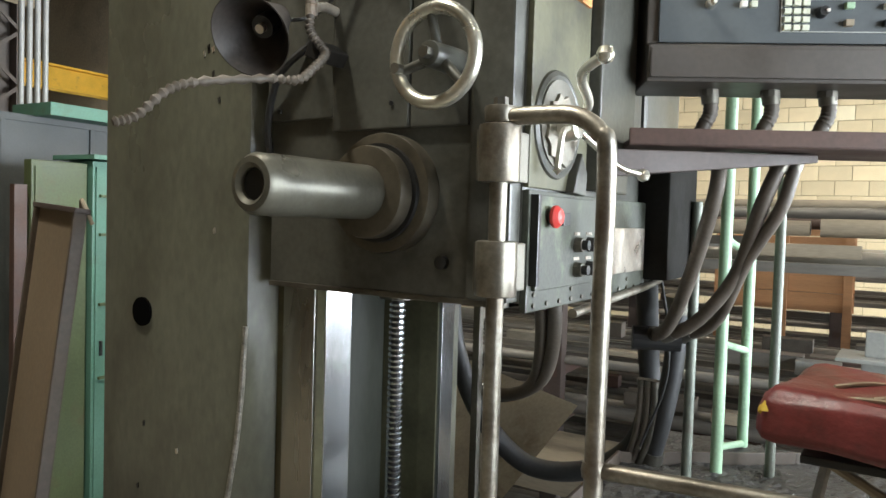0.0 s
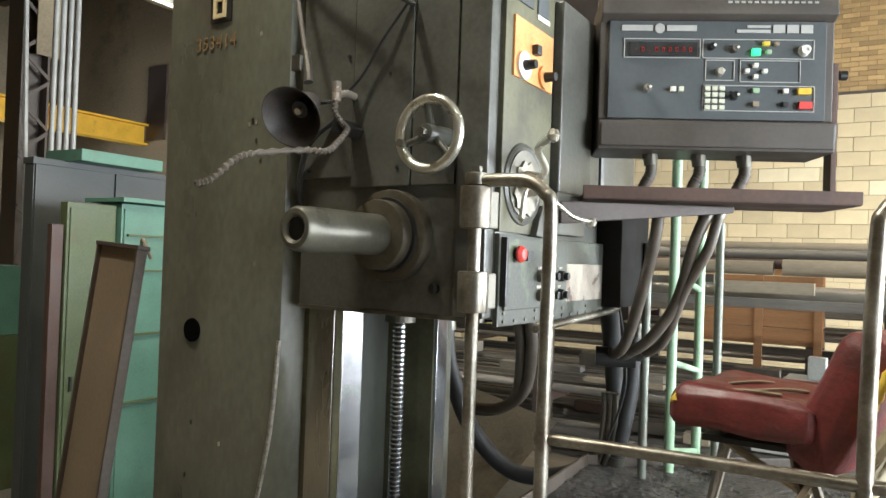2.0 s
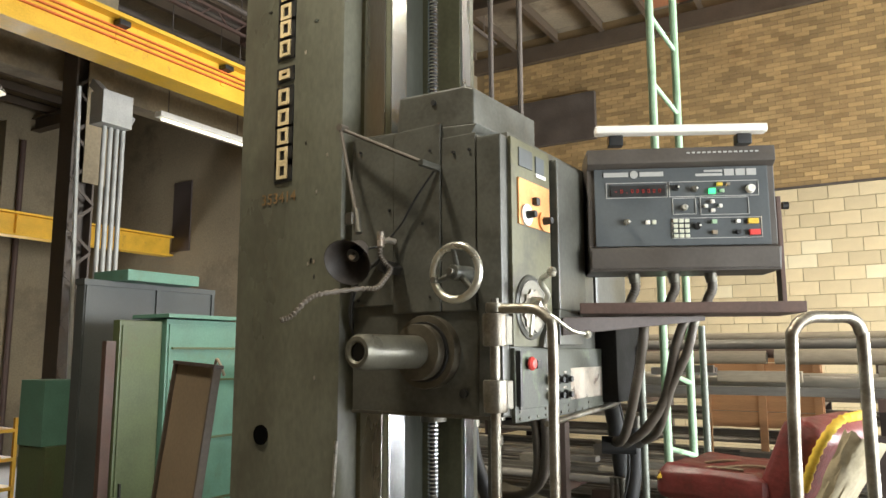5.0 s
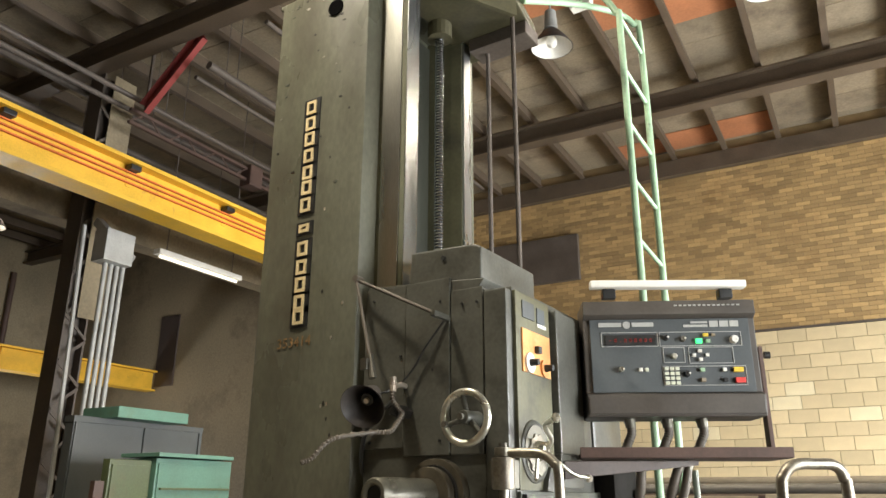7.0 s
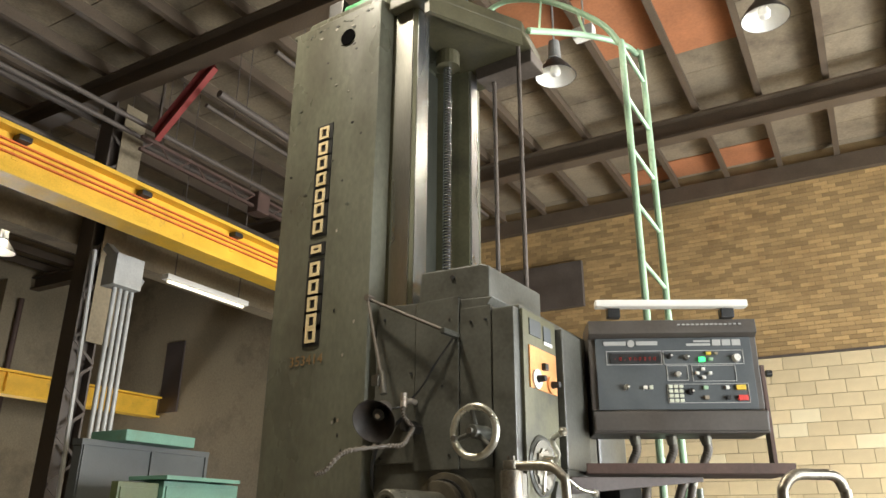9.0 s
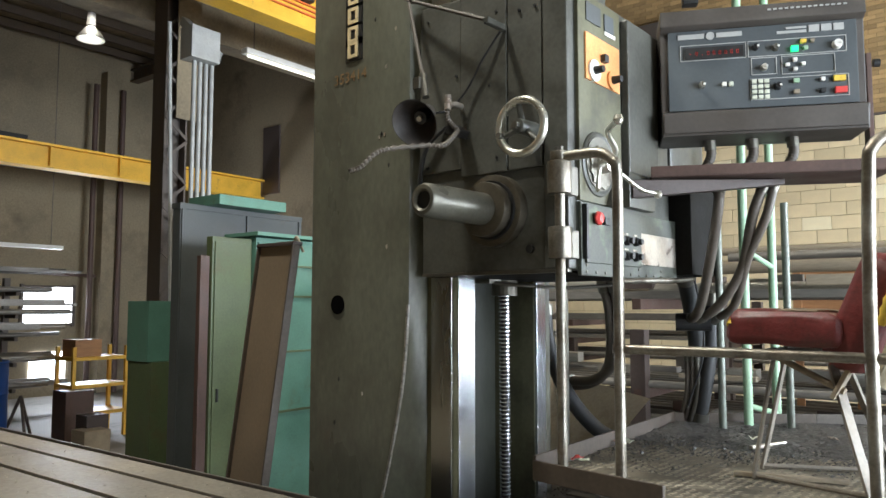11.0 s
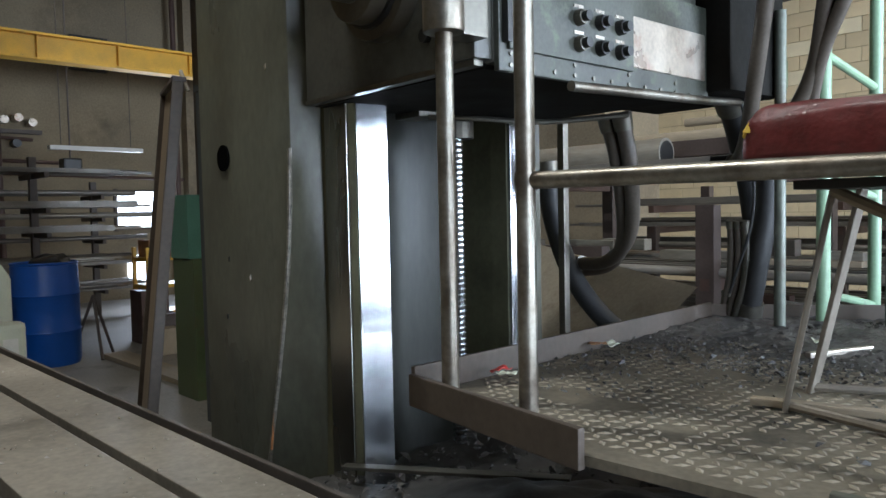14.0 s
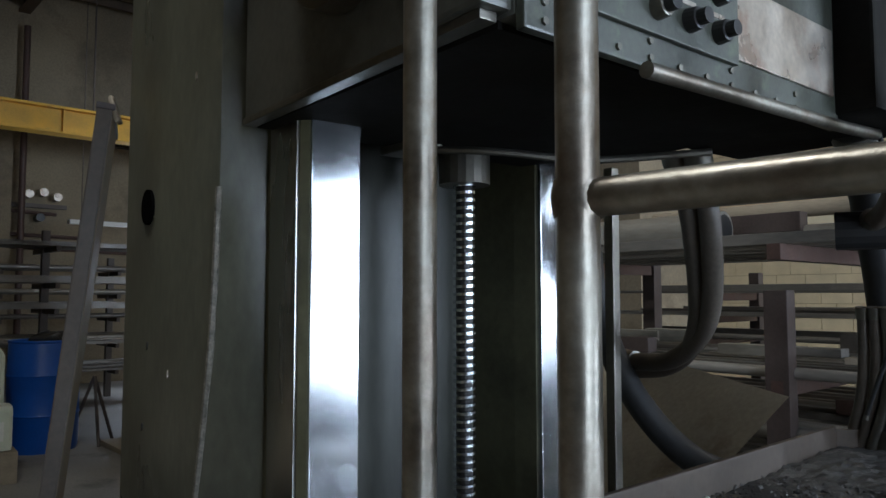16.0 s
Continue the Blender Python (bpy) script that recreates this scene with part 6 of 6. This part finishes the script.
# drum, tank and clutter at the left
drum = thing("plastic_drum", "blue plastic drum with rags on top", "drum")
DB = pose(-9.2, 1.20, 0)
part("shell", lathe([(0.0, 0.0), (0.36, 0.0), (0.375, 0.05), (0.38, 0.4), (0.39, 0.42), (0.38, 0.44), (0.38, 0.85), (0.39, 0.87), (0.38, 0.89), (0.375, 1.22), (0.36, 1.25), (0.35, 1.25), (0.34, 1.18), (0.0, 1.18)], DB, 32), BLUE, drum, smooth=True)
part("rim", ring((-9.2, 1.20, 1.25), (0, 0, 1), 0.365, 0.018, 32, 8), BLUE, drum, smooth=True)
o_ = thing("rag_pile", "dark rags heaped on the drum", "rags")
rg_ = bmesh.new()
bmesh.ops.create_icosphere(rg_, subdivisions=3, radius=0.22, matrix=Matrix.Translation((-9.15, 1.25, 1.27)) @ Matrix.Diagonal((1.2, 1, 0.4, 1)))
for v in rg_.verts:
    v.co += Vector((1, 1, 0.6)) * 0.1 * noise.noise(v.co * 6)
part("rags", rg_, FILTH, o_)
o_ = thing("white_tank", "pale green-white plastic tank with sloped shoulders", "tank")
part("stand", box((-9.15, 0.0, 0.0), (-8.45, 0.66, 0.56), 0.01), SSTEEL, o_)
part("body", prism([(0.0, 0.55), (0.70, 0.55), (0.70, 1.15), (0.60, 1.32), (0.0, 1.32)], -9.2, -8.4, 0.03, axis="x"), JUG, o_)
o_ = thing("white_jug", "small white plastic jug on a timber block", "jug")
part("block", box((-7.95, 0.3, 0.0), (-7.55, 0.72, 0.30), 0.01), OLDWOOD, thing("timber_block", "weathered timber block under a plastic jug", "block"))
part("body", box((-7.9, 0.38, 0.30), (-7.6, 0.68, 0.73), 0.05), JUG, o_)
part("label", box((-7.6, 0.46, 0.40), (-7.597, 0.6, 0.58)), WHITE, o_)
st_ = thing("tripod_stand", "thin dark steel tripod behind the drum", "stand")
for a_ in (0, 2.1, 4.2):
    part("leg", rod((-9.2, 1.75, 0.8), (-9.2 + 0.3 * math.cos(a_), 1.75 + 0.3 * math.sin(a_), 0.0), 0.02, seg=8), SSTEEL, st_)
ys = thing("yellow_rack", "small yellow steel shelf rack", "shelf")
for x_, y_ in ((-10.3, 3.3), (-10.3, 4.1), (-9.8, 3.3), (-9.8, 4.1)):
    part("upright", hall_box((x_, y_, 0), (x_ + 0.05, y_ + 0.05, 1.35)), YELLOW, ys)
for z_ in (0.35, 0.75, 1.15):
    part("shelf", hall_box((-10.3, 3.3, z_), (-9.75, 4.15, z_ + 0.05)), YELLOW, ys)
for nm, lbl, lo, hi, m in (("cardboard_box", "brown cardboard box on the rack", (-10.3, 3.4, 1.2), (-9.9, 3.8, 1.45), WOOD), ("steel_block", "dark steel block on the floor", (-9.0, 3.0, 0.0), (-8.7, 3.3, 0.5), BROWNBAR),
                           ("timber_block", "short yellow timber block on the floor", (-8.8, 2.85, 0.0), (-8.45, 3.2, 0.34), OLDWOOD), ("turquoise_box", "turquoise steel box standing on a green cabinet", (-6.3, 2.17, 1.38), (-5.9, 2.5, 2.0), TURQ),
                           ("green_cabinet", "green steel cabinet on the floor", (-6.3, 2.19, 0.0), (-5.85, 2.55, 1.38), CABGREEN), ("dark_machine", "dark machine body in the far bay", (-9.9, 3.1, 0.0), (-9.5, 3.5, 0.75), RUST),
                           ("floor_plank", "pale plank lying on the floor", (-8.9, 2.35, 0.0), (-6.2, 2.65, 0.06), OLDWOOD)):
    o_ = thing(nm, lbl, nm.split("_")[-1])
    part("body", hall_box(lo, hi, 0.01), m, o_)

# painted blocks of the north wall
blk = box((-0.196, -0.012, -0.096), (0.196, 0.02, 0.096), 0.006)
bme = bpy.data.meshes.new("block")
blk.to_mesh(bme)
blk.free()
pale = bme.copy()
bme.materials.append(BLOCK)
pale.materials.append(PALEBLOCK)
count = 0
for row in range(11):
    z_ = 4.57 - 0.2 * row
    for col in range(-11, 15):
        x_ = -0.2 + 0.4 * col + (0.2 if row % 2 else 0.0)
        if count >= 300 or not -4.6 < x_ < 5.6:
            continue
        o_ = new("block", pale if random.Random(count * 7 + 1).random() < 0.07 else bme)
        o_.parent = wall_north
        o_.matrix_local = TURN @ Matrix.Translation((x_, NY + 0.01, z_))
        count += 1
rest = bmesh.new()
for row in range(23):
    z_ = 4.57 - 0.2 * row
    for col in range(-38, 23):
        x_ = -0.2 + 0.4 * col + (0.2 if row % 2 else 0.0)
        if (row < 11 and -4.6 < x_ < 5.6) or not -15.5 < x_ < 8.8:
            continue
        hall_box((x_ - 0.196, NY - 0.002, z_ - 0.096), (x_ + 0.196, NY + 0.03, z_ + 0.096), bm=rest)
tagged(part("blocks", rest, BLOCK, wall_north), kind="stuff")

# bricks of the upper north wall: the lowest courses singly, the rest joined
bk = hall_box((-0.103, -0.012, -0.0305), (0.103, 0.03, 0.0305), 0.003)
bk.transform(TURN.inverted())
bkm = bpy.data.meshes.new("brick")
bk.to_mesh(bkm)
bk.free()
bkm.materials.append(BRICK)
rng = random.Random(23)
count = 0
courses = bmesh.new()
for row in range(41):
    z_ = 4.736 + 0.068 * row
    for col in range(-24, 42):
        x_ = 0.214 * col + (0.107 if row % 2 else 0.0)
        if x_ > 9.0:
            continue
        dy_ = rng.uniform(-0.004, 0.003)
        if count < 300 and row < 8 and -4.2 < x_ < 4.6:
            o_ = new("brick", bkm)
            o_.parent = wall_north_upper
            o_.matrix_local = TURN @ Matrix.Translation((x_, NY + dy_, z_))
            count += 1
        else:
            hall_box((x_ - 0.103, NY - 0.012 + dy_, z_ - 0.0305), (x_ + 0.103, NY + 0.03, z_ + 0.0305), bm=courses)
tagged(part("brick_courses", courses, BRICKS, wall_north_upper), kind="stuff")
